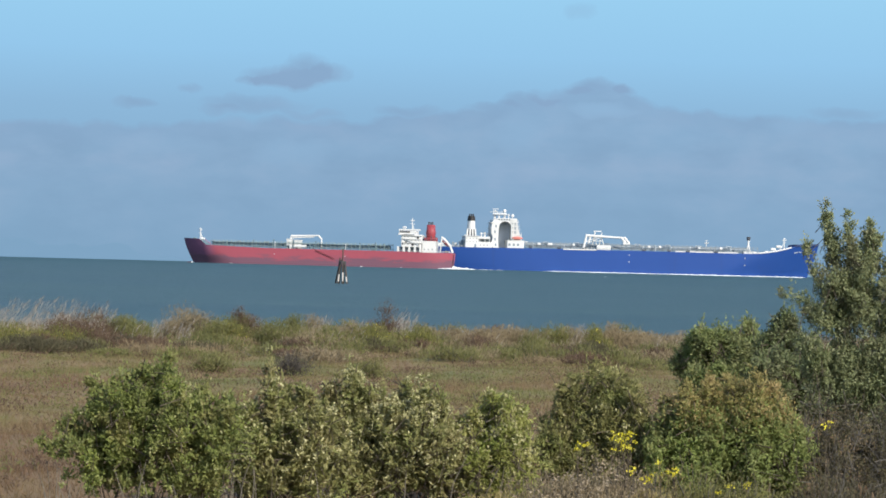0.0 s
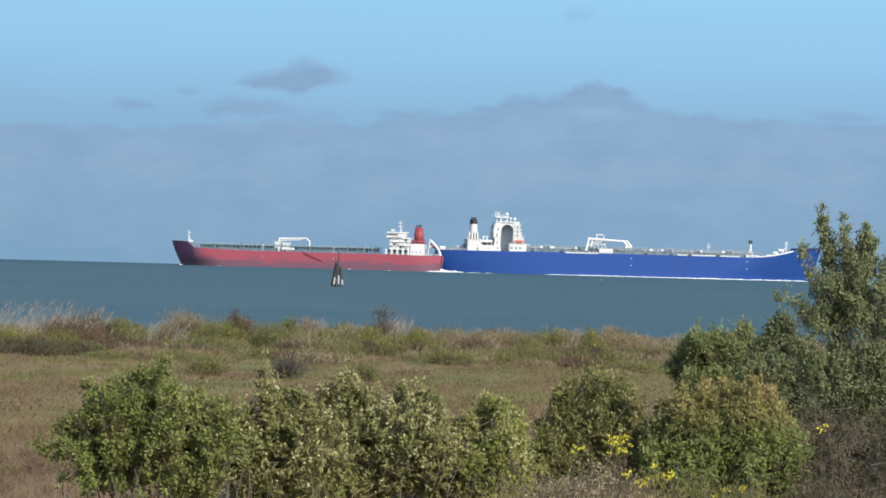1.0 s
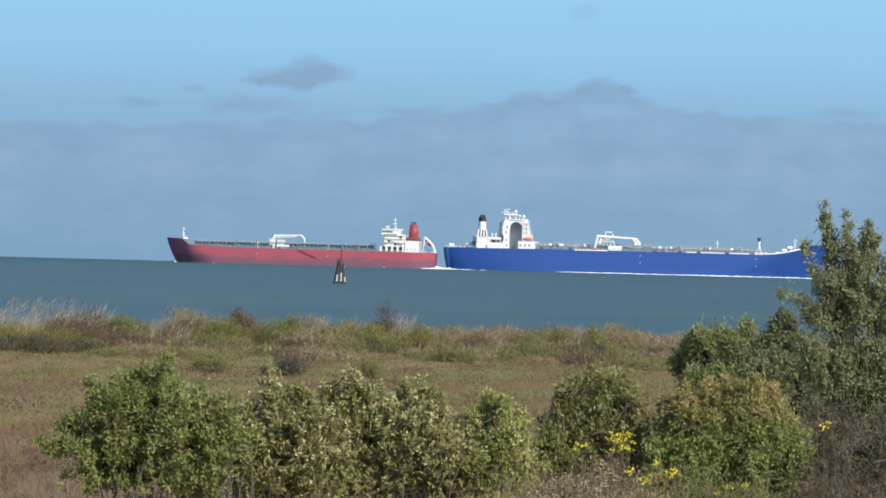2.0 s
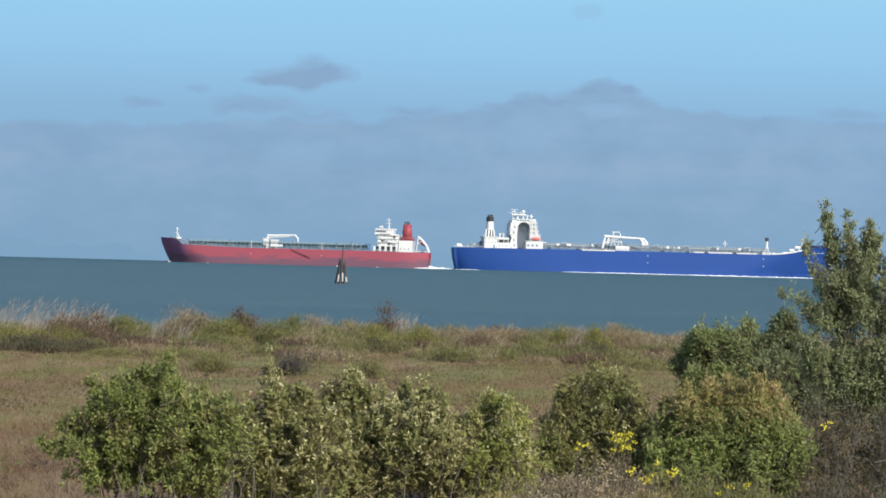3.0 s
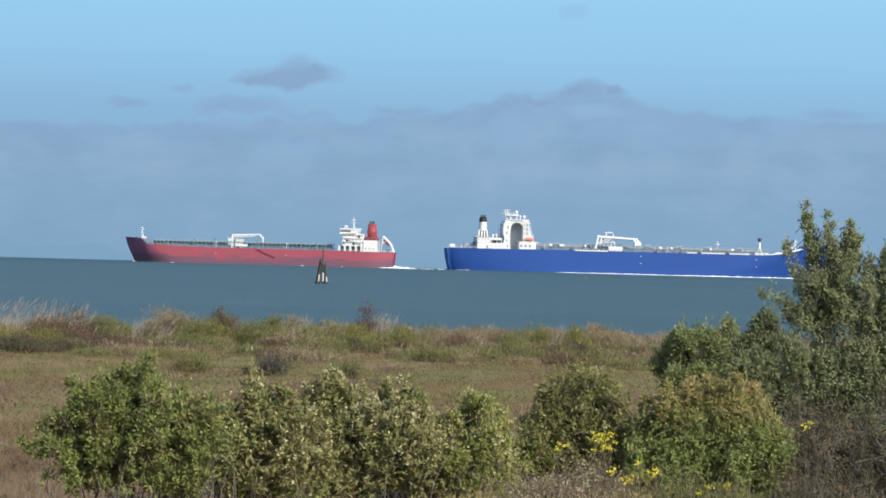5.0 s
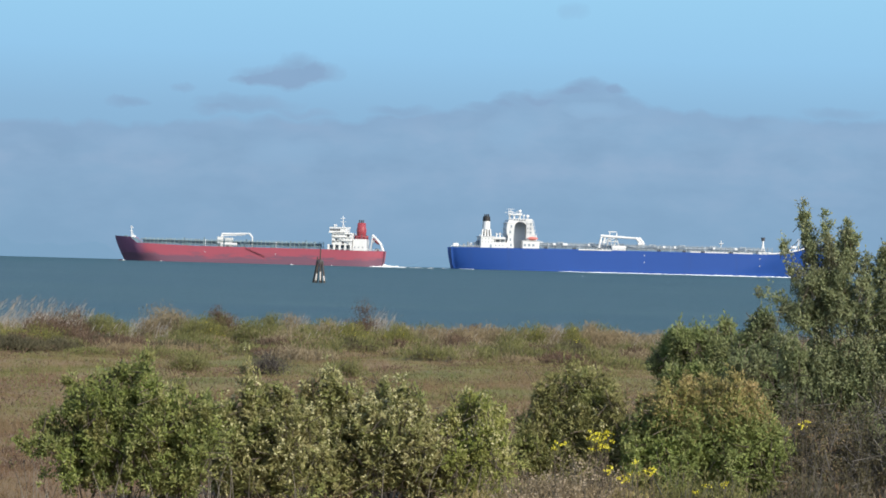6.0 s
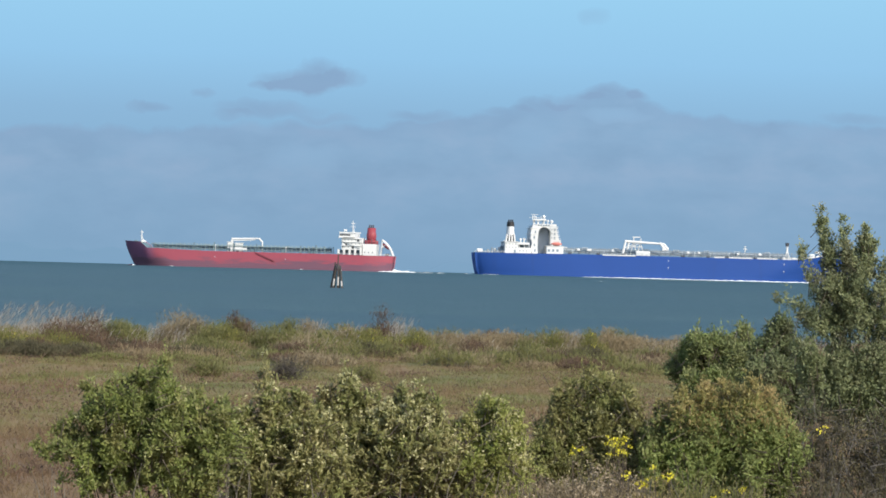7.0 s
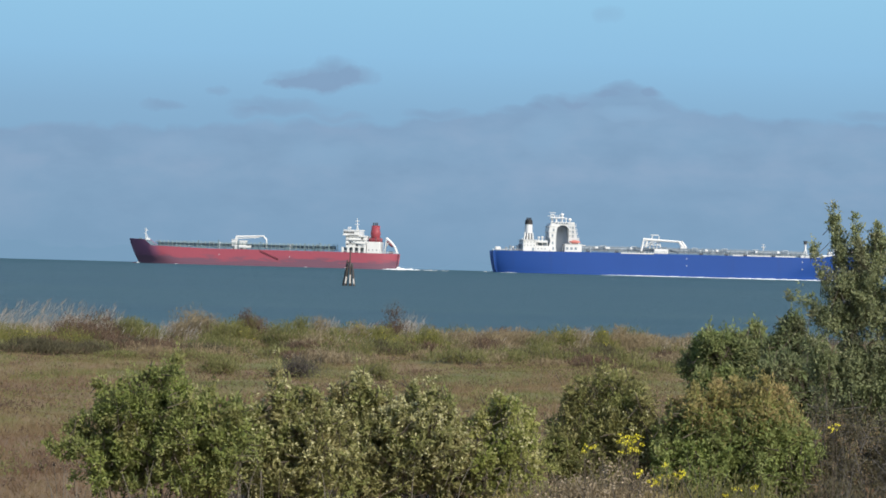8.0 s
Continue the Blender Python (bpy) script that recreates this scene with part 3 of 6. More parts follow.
def red_tanker():
    L, B = 196.4, 32.0

    def top(x):
        d = L / 2 - x
        if d < 13:
            return 17.2 + 0.5 * (13 - d) / 13
        if d < 19:
            k = (19 - d) / 6
            return 12.9 + 4.3 * k * k * (3 - 2 * k)
        if d > 155:
            return 11.7 - 0.4 * min(1, (d - 155) / 20)
        return 11.7 + 1.2 * max(0, (60 - d) / 41)

    ship = thing("tanker_ship", pose(-109.4, 2450, 0, 0, 0, 175), "faded red oil tanker with white accommodation, under way", "ship")
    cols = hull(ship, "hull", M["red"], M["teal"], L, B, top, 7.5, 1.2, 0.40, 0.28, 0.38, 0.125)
    side = 1                      # the port side, towards the shore
    stern, bow = -L / 2, L / 2
    zd = 11.4
    for s in (1, -1):
        rails(ship, cols, M["teal"], stern + 44, bow - 20, s, 1.5)
        rails(ship, cols, M["white"], stern + 0.5, stern + 40, s, 1.1)
    pipe_run(ship, M["teal"], M["grey"], stern + 46, bow - 21, zd + 0.8, -4.0, 9)
    catwalk(ship, M["walk"], stern + 44, bow - 22, 5.0, zd + 0.8)
    for x in (-40, -18, 4, 44, 62):
        block("deck_house_box", ship, M["teal"], (x, 6, zd + 1.2), (3.2, 3.0, 2.6), 0.1)
    for x, h in ((46, 5.4), (31.5, 6.0), (17.5, 5.6), (1, 5.4), (-31, 5.0), (-42, 5.6), (-37.5, 4.2), (-48, 4.8), (66, 4.0)):
        post(ship, M["teal"], x, 9.5 * side, zd, h, 0.32)
    post(ship, M["white"], 30, 14, zd, 4.6, 0.22)
    post(ship, M["white"], -21, 14, zd, 4.0, 0.22)
    # hose crane amidships
    for x, w, h in ((20.8, 4.2, 6.6), (14.6, 5.4, 6.0)):
        house = block("crane_house", ship, M["white"], (x, 3, zd + h / 2), (w, 4.6, h + 0.8), 0.25)
        block("opening", house, M["glass"], (x + 0.4, 5.36, zd + 1.4), (1.3, 0.14, 2.2), 0.03)
        block("cab_roof", house, M["white"], (x, 3, zd + h + 0.6), (w + 0.8, 5.2, 0.35), 0.06)
    bm = bmesh.new()
    rod(bm, (20.6, 3, zd + 5.8), (19.6, 3, zd + 9.8), 0.75, 0.6, 10)
    rod(bm, (20.0, 3, zd + 9.4), (-0.6, 3, zd + 10.2), 0.8, 0.5, 8)
    rod(bm, (19.4, 3, zd + 8.0), (3.0, 3, zd + 9.2), 0.32, 0.28, 6)
    for x in (17.0, 13.5, 10.0, 6.5):
        rod(bm, (x, 3, zd + 8.2), (x - 2, 3, zd + 9.8), 0.2, 0.2, 5)
    rod(bm, (0.2, 3, zd + 10.3), (-2.2, 3, zd + 7.6), 0.6, 0.6, 8)
    part("crane_boom", bm, M["white"], ship, "white hose crane boom")
    bm = bmesh.new()
    rod(bm, (-2.2, 3, zd - 0.5), (-2.2, 3, zd + 8.4), 0.6, 0.5, 8)
    rod(bm, (-2.2, 4.6, zd - 0.5), (-2.2, 3, zd + 7.0), 0.25, 0.25, 6)
    part("boom_rest", bm, M["white"], ship)
    block("manifold", ship, M["white"], (12.5, 9, zd + 2.2), (9.0, 2.2, 1.8), 0.2)
    # boarding ladder on the side
    bm = bmesh.new()
    rod(bm, (0.5, 16.35, 10.6), (-13.0, 16.35, 5.0), 0.2, 0.2, 6)
    rod(bm, (0.5, 16.35, 11.4), (-13.0, 16.35, 5.8), 0.12, 0.12, 5)
    for i in range(9):
        p = Vector((0.5, 16.35, 10.6)).lerp(Vector((-13.0, 16.35, 5.0)), i / 8)
        rod(bm, p, p + Vector((0, 0, 0.8)), 0.08, 0.08, 5)
    part("boarding_ladder", bm, M["maroon"], ship, "dark red boarding ladder lowered on the hull")
    bm = bmesh.new()
    ball(bm, (bow - 6.5, 0, -0.9), 2.2, (2.4, 1.0, 0.8))
    part("bulbous_bow", bm, M["maroon"], ship, "dark bulb awash under the stem", True)
    # forecastle
    mast(ship, M["white"], bow - 11.9, 0, 16.8, 8.6, ((0.55, 1.2), (0.9, 0.9)), "foremast", 2.2)
    block("windlass", ship, M["white"], (bow - 14.0, 3.0, 17.4), (3.2, 2.4, 1.5), 0.3)
    block("windlass", ship, M["teal"], (bow - 8.5, 2.0, 17.5), (2.6, 2.4, 1.2), 0.3)
    # accommodation
    a0 = stern + 22.4
    for i in range(5):
        block("deckhouse_pillar", ship, M["white"], (a0 + 1.0 + i * 4.0, 13.6, zd + 1.7), (1.5, 1.4, 4.4), 0.1)
    block("deckhouse_lower", ship, M["grey"], (a0 + 9.0, 0, zd + 1.6), (16.5, 22, 4.2), 0.1)
    acc = block("accommodation_block", ship, M["white"], (a0 + 7.6, 0, zd + 8.0), (14.4, 28.6, 8.8), 0.2)
    bridge = block("bridge_deck", ship, M["white"], (a0 + 10.8, 0, zd + 13.9), (11.5, 31.0, 3.0), 0.2)
    block("bridge_wing", bridge, M["white"], (a0 + 15.2, 14.6, zd + 12.6), (3.4, 3.6, 0.9), 0.1)
    block("wing_rail", bridge, M["white"], (a0 + 8.8, 15.9, zd + 15.9), (15.5, 0.15, 0.9), 0.04)
    for dz in (6.6, 9.2, 11.6):
        block("deck_edge", acc, M["white"], (a0 + 7.4, 14.6, zd + dz), (15.6, 1.0, 0.22), 0.04)
    for dx, dz, w in ((3.0, 10.4, 1.6), (13.8, 6.0, 0.8), (11.4, 7.6, 1.4), (6.6, 5.4, 1.6)):
        block("doorway", acc, M["dark"], (a0 + dx, 14.34, zd + dz), (w, 0.14, 1.7), 0.03)
    windows(bridge, M["dark"], a0 + 9.4, a0 + 16.0, 15.52, (zd + 14.3,), 1.5, (1.3, 0.12, 1.3))
    windows(acc, M["glass"], a0 + 2.2, a0 + 13.0, 14.32, (zd + 5.6, zd + 8.2, zd + 10.8), 2.6, (0.6, 0.12, 0.6))
    bm = bmesh.new()
    rod(bm, (a0 + 15.2, 14.5, zd + 9.6), (a0 + 2.0, 14.5, zd + 4.6), 0.22, 0.22, 6)
    rod(bm, (a0 + 15.2, 14.9, zd + 10.6), (a0 + 2.0, 14.9, zd + 5.6), 0.08, 0.08, 5)
    part("outside_stair", bm, M["grey"], ship)
    mast(ship, M["white"], a0 + 8.5, 0, zd + 15.2, 9.5, ((0.55, 2.0), (0.8, 1.6)), "radar_mast", 1.6)
    for x, y in ((a0 + 13, 4), (a0 + 15, -3)):
        bm = bmesh.new()
        rod(bm, (x, y, zd + 15.2), (x, y, zd + 17.2), 0.25, 0.2, 8)
        ball(bm, (x, y, zd + 17.7), 0.8)
        part("aerial_dome", bm, M["white"], ship)
    aft = block("engine_casing", ship, M["white"], (stern + 17.6, 0, zd + 3.8), (9.4, 26, 8.6), 0.2)
    windows(aft, M["glass"], stern + 15, stern + 21, 13.02, (zd + 2.2,), 2.8, (0.8, 0.12, 0.9))
    for x in (stern + 13.4, stern + 16.5, stern + 20):
        post(ship, M["dark"], x, 6, zd + 8.6, 2.2, 0.3)
    bm = bmesh.new()
    bmesh.ops.create_cone(bm, cap_ends=True, segments=24, radius1=3.5, radius2=3.0, depth=12.0,
                          matrix=Matrix.LocRotScale((stern + 17.4, 0, zd + 13.9), None, (1.0, 0.9, 1)))
    ball(bm, (stern + 17.4, 0, zd + 14.2), 3.7, (1.0, 0.9, 1.35))
    box(bm, (stern + 17.2, 0, zd + 9.4), (9.0, 8.0, 2.8), 0.2)
    fun = part("funnel", bm, M["red_top"], ship, "red ship's funnel with rounded top", True)
    for dx, dy in ((-1.2, 0.6), (0.2, -0.4), (1.5, 0.8)):
        pole("exhaust_pipe", fun, M["dark"], (stern + 17.4 + dx, dy, zd + 19.6), (stern + 17.4 + dx, dy, zd + 22.0), 0.5)
    # free-fall boat on its ramp at the stern
    for y in (3.2, -3.2):
        bm = bmesh.new()
        pts = [(stern + 9.4, y, zd + 11.4), (stern + 6.2, y, zd + 8.6), (stern + 3.2, y, zd + 5.0), (stern + 1.4, y, zd + 0.2)]
        for a, b in zip(pts, pts[1:]):
            rod(bm, a, b, 0.5, 0.5, 8)
        rod(bm, (stern + 9.2, y, zd + 11.2), (stern + 10.4, y, zd - 0.2), 0.3, 0.3, 6)
        rod(bm, (stern + 6.2, y, zd + 8.4), (stern + 10.2, y, zd + 5.0), 0.22, 0.22, 6)
        part("boat_davit", bm, M["white"], ship, "sloping white lifeboat ramp")
    for k in range(4):
        x, z = stern + 8.6 - k * 2.0, zd + 10.6 - k * 2.1
        pole("ramp_bar", ship, M["grey"], (x, -3.2, z), (x, 3.2, z), 0.22)
    bm = bmesh.new()
    m = Matrix.Translation((stern + 6.8, 0, zd + 6.8)) @ Euler((0, radians(-42), 0)).to_matrix().to_4x4() @ Matrix.Diagonal((3.2, 1.4, 1.0, 1))
    bmesh.ops.create_icosphere(bm, subdivisions=3, radius=1.0, matrix=m)
    part("lifeboat", bm, M["maroon"], ship, "enclosed dark red lifeboat", True)
    block("winch", ship, M["dark"], (stern + 5, 8, zd + 0.8), (3, 2.2, 1.6), 0.3)
    # marks on the side
    block("hull_mark", ship, M["pale"], (30, 16.03, 7.6), (0.6, 0.06, 0.7), 0.01)
    block("hull_mark", ship, M["pale"], (-21, 16.03, 7.2), (0.6, 0.06, 0.7), 0.01)
    return ship


def blue_tanker():
    L, B = 246.0, 42.0

    def top(x):
        d = L / 2 - x
        if d < 16:
            return 19.7 + 0.6 * (16 - d) / 16
        if d < 44:
            k = (44 - d) / 28
            return 14.3 + 5.4 * k ** 1.7
        return 14.3 - 0.5 * max(0, (d - 180) / 64)

    ship = thing("tanker_ship", pose(146.1, 2600, 0, 0, 0, 3.5), "long blue crude oil tanker with white superstructure, under way", "ship")
    cols = hull(ship, "hull", M["blue"], M["grey"], L, B, top, 7.0, 2.2, 0.74, 0.5, 0.5, run=0.30)
    stern, bow = -L / 2, L / 2
    zd = 14.0
    sy = -1                      # the starboard side, towards the shore
    for s in (1, -1):
        rails(ship, cols, M["grey"], stern + 56, bow - 36, s, 1.5)
        rails(ship, cols, M["white"], stern + 0.5, stern + 22, s, 1.1)
    pipe_run(ship, M["grey"], M["pale"], stern + 58, bow - 44, zd + 0.6, -3.0, 7, 0.32)
    catwalk(ship, M["grey"], stern + 56, bow - 40, -7.0, zd)
    for x, w in ((stern + 66, 4), (stern + 73, 6), (stern + 88, 3), (stern + 136, 4), (stern + 143, 3), (stern + 168, 3), (stern + 182, 4)):
        block("deck_locker", ship, M["white"], (x, -9, zd + 3.2), (w * 0.5, 3, 1.5), 0.3)
    for x, h in ((stern + 62, 3.2), (stern + 82, 2.8), (stern + 132, 3.2), (stern + 140, 3.6), (stern + 150, 3.0), (stern + 162, 3.6), (stern + 188, 3.0)):
        post(ship, M["pale"], x, -12, zd, h * 0.9, 0.28)
    for x in (stern + 60, stern + 78, stern + 94, stern + 132, stern + 148, stern + 160, stern + 178):
        block("bollard", ship, M["dark"], (x, -18, zd + 0.9), (2.4, 1.0, 1.2), 0.2)
    # breakwater plate along the deck edge
    block("deck_edge_plate", ship, M["white"], (stern + 172, -17.5, zd + 0.75), (40, 0.2, 0.9), 0.03)
    # cranes amidships
    for yy in (-8, 8):
        xb = stern + (94.2 if yy < 0 else 98.2)
        crane = pole("hose_crane", ship, M["white"], (xb, yy, zd - 0.5), (xb + 2.2, yy, zd + 9.6), 0.8, 0.65, label="white deck hose crane")
        pole("boom", crane, M["white"], (xb + 1.6, yy, zd + 9.4), (xb + 24.5, yy, zd + 8.4), 0.85, 0.6, 8)
        pole("boom_tip", crane, M["white"], (xb + 24.0, yy, zd + 8.9), (xb + 27.0, yy, zd + 5.2), 0.7, 0.9, 8)
        pole("hook_block", crane, M["white"], (xb + 25.6, yy, zd + 4.6), (xb + 27.6, yy, zd + 4.9), 0.95, 0.95, 8)
        pole("lift_cylinder", crane, M["white"], (xb + 1.0, yy, zd + 4.8), (xb + 9.5, yy, zd + 8.8), 0.28, 0.28, 6)
    bm = bmesh.new()
    for x in (stern + 101, stern + 105.5):
        rod(bm, (x - 1.5, -6, zd - 0.5), (x + 0.8, -6, zd + 11.4), 0.4, 0.35, 8)
        rod(bm, (x + 3.2, -6, zd - 0.5), (x + 0.8, -6, zd + 8.0), 0.3, 0.3, 8)
    box(bm, (stern + 104, -6, zd + 6.0), (6.5, 2.6, 0.4))
    box(bm, (stern + 103.4, -6, zd + 12.2), (5.0, 1.2, 0.5))
    rod(bm, (stern + 101.8, -6, zd + 11.2), (stern + 101.8, -6, zd + 12.4), 0.25, 0.25, 6)
    part("samson_post", bm, M["white"], ship)
    block("manifold", ship, M["white"], (stern + 107, -11, zd + 1.8), (9, 4, 3.0), 0.3)
    bm = bmesh.new()
    box(bm, (stern + 91, -20.9, zd + 0.2), (21, 0.8, 0.7), 0.1)
    for i in range(10):
        box(bm, (stern + 82 + i * 2, -20.9, zd + 0.9), (0.15, 0.6, 0.9))
    part("boarding_ladder", bm, M["white"], ship, "white boarding ladder stowed along the rail")
    # bulwark round the forecastle and the name on the bow, as bars
    for s in (1, -1):
        rim = [c[-1] for c in cols if c[-1][0] > bow - 19]
        v = [(x + 0.5 * k, s * (y + 0.25 + 0.7 * k), z - 0.1 + 1.5 * k) for x, y, z in rim for k in (0, 1)]
        v += [(x + 0.5, s * (y + 0.6), z + 1.4) for x, y, z in rim]
        n = len(rim)
        f = [(2 * i, 2 * i + 2, 2 * i + 3, 2 * i + 1) for i in range(n - 1)] + [(2 * i + 1, 2 * i + 3, 2 * n + i + 1, 2 * n + i) for i in range(n - 1)]
        # darker than the hull: shade under the flare, painted as a deeper blue
        sheet("bulwark", v, f, M["bulwark_shade"], ship, "blue bulwark round the forecastle, its shade painted in")
    side_at = [c[-2] for c in cols if bow - 18 < c[-2][0] < bow - 8]
    for a, b in zip(side_at, side_at[1:]):
        bm = bmesh.new()
        rod(bm, (a[0] + 0.2, -a[1] - 0.15, a[2] + 0.3), (b[0] - 0.2, -b[1] - 0.15, b[2] + 0.3), 0.32, 0.32, 4)
        part("name_bar", bm, M["pale"], ship)
    # masts forward
    mast(ship, M["white"], stern + 174, 0, zd, 8.2, ((0.75, 0.9), (1.0, 0.8)), "deck_mast", 2.4)
    bm = bmesh.new()
    rod(bm, (stern + 201, 0, zd - 0.5), (stern + 201, 0, zd + 9.4), 0.75, 0.6, 10)
    for s in (-1, 1):
        rod(bm, (stern + 201 + s * 3.0, 0, zd - 0.5), (stern + 201, 0, zd + 3.4), 0.5, 0.4, 8)
    fm = part("kingpost", bm, M["white"], ship)
    pole("mast_head", fm, M["dark"], (stern + 201, 0, zd + 9.0), (stern + 201, 0, zd + 11.2), 1.0, 1.35)
    prism("kingpost_foot", fm, M["white"], [(stern + 197.6, zd - 0.4), (stern + 204.4, zd - 0.4), (stern + 202.4, zd + 2.6), (stern + 201.6, zd + 5.6), (stern + 200.4, zd + 5.6), (stern + 199.6, zd + 2.6)], -1.2, 1.2)
    edge = [c[-1] for c in cols if bow - 46 < c[-1][0] < bow - 18]
    for a, b in zip(edge, edge[1:]):
        pole("washboard", ship, M["white"], (a[0], -a[1] * 0.97, a[2] + 0.45), (b[0], -b[1] * 0.97, b[2] + 0.45), 0.5, seg=6)
    block("deck_locker", ship, M["white"], (stern + 201, -5, zd + 0.9), (9, 5, 1.8), 0.3)
    mast(ship, M["white"], stern + 224, 0, 18.2, 6.8, ((0.6, 1.0), (0.95, 0.8)), "foremast", 2.6)
    for x in (stern + 212, stern + 216, stern + 219.5):
        block("windlass", ship, M["white"], (x, -6, 15.6 + (x - stern - 212) * 0.5), (3.4, 3, 1.7), 0.4)
    # aft deckhouse with the funnel
    low = block("aft_deckhouse", ship, M["white"], (stern + 23.0, 0, zd + 3.2), (8.4, 33, 7.4), 0.25)
    block("deck_edge", low, M["white"], (stern + 23.0, 0, zd + 7.1), (9.2, 34, 0.35), 0.06)
    block("doorway", low, M["grey"], (stern + 25.2, -16.56, zd + 1.1), (1.2, 0.14, 2.0), 0.03)
    windows(low, M["glass"], stern + 19.8, stern + 26.0, -16.56, (zd + 3.6, zd + 5.6), 2.0, (0.6, 0.12, 0.6))
    mid = block("mid_deckhouse", ship, M["white"], (stern + 31.2, 0, zd + 1.5), (9.0, 33.4, 3.9), 0.2)
    windows(mid, M["glass"], stern + 28.4, stern + 35.0, -16.76, (zd + 1.5,), 2.2, (0.7, 0.12, 0.7))
    # grey block standing in for the shade between the two decks
    block("boat_deck_shade", mid, M["grey"], (stern + 30.6, 0, zd + 4.5), (7.6, 24, 2.2), 0.05)
    block("boat_deck", mid, M["white"], (stern + 30.4, 0, zd + 6.1), (8.2, 33.4, 1.4), 0.1)
    for x in (stern + 28.0, stern + 31.2, stern + 34.2):
        pole("deck_pillar", mid, M["white"], (x, -16.2, zd + 3.3), (x, -16.2, zd + 5.5), 0.22)
    for x, r in ((stern + 29.2, 0.7), (stern + 31.4, 0.9), (stern + 33.4, 0.6)):
        post(ship, M["white"], x, -10, zd + 7.2, 1.2, r * 0.6, "vent_cowl")
    fx = stern + 23.4
    bm = bmesh.new()
    bmesh.ops.create_cone(bm, cap_ends=True, segments=20, radius1=2.9, radius2=2.6, depth=5.6,
                          matrix=Matrix.LocRotScale((fx, 0, zd + 14.4), None, (0.9, 1.2, 1)))
    fun = part("funnel", bm, M["white"], ship, "white funnel with black cap on striped legs")
    for i in range(4):
        a = -0.8 + i * 0.533
        pole("funnel_leg", fun, M["white"], (fx + a * 3.6, -3.2 + abs(a), zd + 6.4), (fx + a * 2.9, -2.9 + abs(a), zd + 11.8), 0.56)
    block("funnel_base", fun, M["black"], (fx, 0, zd + 9.2), (4.6, 4.0, 5.0), 0.3)
    bm = bmesh.new()
    bmesh.ops.create_cone(bm, cap_ends=True, segments=20, radius1=2.75, radius2=2.4, depth=3.0,
                          matrix=Matrix.LocRotScale((fx, 0, zd + 18.4), None, (0.92, 1.2, 1)))
    part("funnel_cap", bm, M["black"], fun)
    for dx in (-1.1, 0.1, 1.2):
        pole("exhaust_pipe", fun, M["black"], (fx + dx, 0, zd + 19.2), (fx + dx, 0, zd + 21.2), 0.45)
    for x, z in ((stern + 16.0, 2.2), (stern + 18.0, 3.4), (stern + 13.5, 1.4)):
        post(ship, M["white"], x, -6, zd, z, 0.6)
    bm = bmesh.new()
    rod(bm, (stern + 15.0, -3, zd), (stern + 19.5, -3, zd + 8), 0.35, 0.25, 8)
    part("stores_crane", bm, M["white"], ship)
    for x, h, w in ((stern + 9.0, 2.4, 1.6), (stern + 11.5, 3.6, 1.2), (stern + 17.5, 4.6, 1.6)):
        block("deck_fitting", ship, M["grey"], (x, -7, zd + h / 2 - 0.3), (w, 2.0, h), 0.2)
    block("stern_winch", ship, M["white"], (stern + 3.5, -8, zd + 1.2), (3.6, 3, 2.2), 0.4)
    # bridge tower: two casings stand out on each side of a deep arched bay
    tx = stern + 34.9
    block("bridge_tower", ship, M["bay"], (tx + 9.0, 4.0, zd + 8.4), (12.0, 18, 17.6), 0.25)
    aftc = prism("tower_casing", ship, M["white"], [(tx + 1.6, zd - 0.4), (tx + 5.2, zd - 0.4), (tx + 4.6, zd + 4), (tx + 4.8, zd + 9), (tx + 5.2, zd + 13.6), (tx + 5.2, zd + 18.0),
                 (tx + 1.6, zd + 18.0), (tx + 0.5, zd + 14.5), (tx + 0.4, zd + 10), (tx + 1.4, zd + 6.5), (tx + 0.6, zd + 4), (tx + 0.9, zd + 2)], -15, 15)
    fore = prism("tower_casing", ship, M["white"], [(tx + 12.8, zd - 0.4), (tx + 20.6, zd - 0.4), (tx + 19.6, zd + 5), (tx + 18.6, zd + 8.2), (tx + 17.6, zd + 11.5), (tx + 16.8, zd + 15),
                 (tx + 16.4, zd + 18.8), (tx + 12.8, zd + 18.8)], -15, 15)
    foot = block("tower_foot", ship, M["white"], (tx + 15.6, 0, zd + 2.2), (10.8, 36, 5.2), 0.3)
    block("deck_edge", foot, M["white"], (tx + 15.6, 0, zd + 4.9), (12.0, 36.6, 0.3), 0.05)
    for dz, x0, x1 in ((9.0, 0.0, 4.8), (12.4, -0.2, 5.0), (16.0, 0.0, 5.2)):
        block("platform", aftc, M["white"], (tx + (x0 + x1) / 2, 0, zd + dz), (x1 - x0, 30.8, 0.4), 0.05)
    for dz, x1 in ((8.6, 19.6), (11.2, 18.6), (13.8, 18.0), (16.4, 17.6)):
        block("platform", fore, M["white"], (tx + (12.7 + x1) / 2, 0, zd + dz), (x1 - 12.7, 30.8, 0.4), 0.05)
        pole("platform_rail", fore, M["white"], (tx + 12.8, -15.3, zd + dz + 1.2), (tx + x1, -15.3, zd + dz + 1.2), 0.09, seg=5)
        for i in range(4):
            x = tx + 13.0 + (x1 - 13.2) * i / 3
            pole("rail_post", fore, M["white"], (x, -15.3, zd + dz), (x, -15.3, zd + dz + 1.2), 0.07, seg=5)
    for dz, h in ((9.4, 1.6), (12.0, 1.6), (14.6, 1.5)):
        block("doorway", fore, M["grey"], (tx + 15.4, -15.06, zd + dz + 0.6), (1.1, 0.14, h), 0.03)
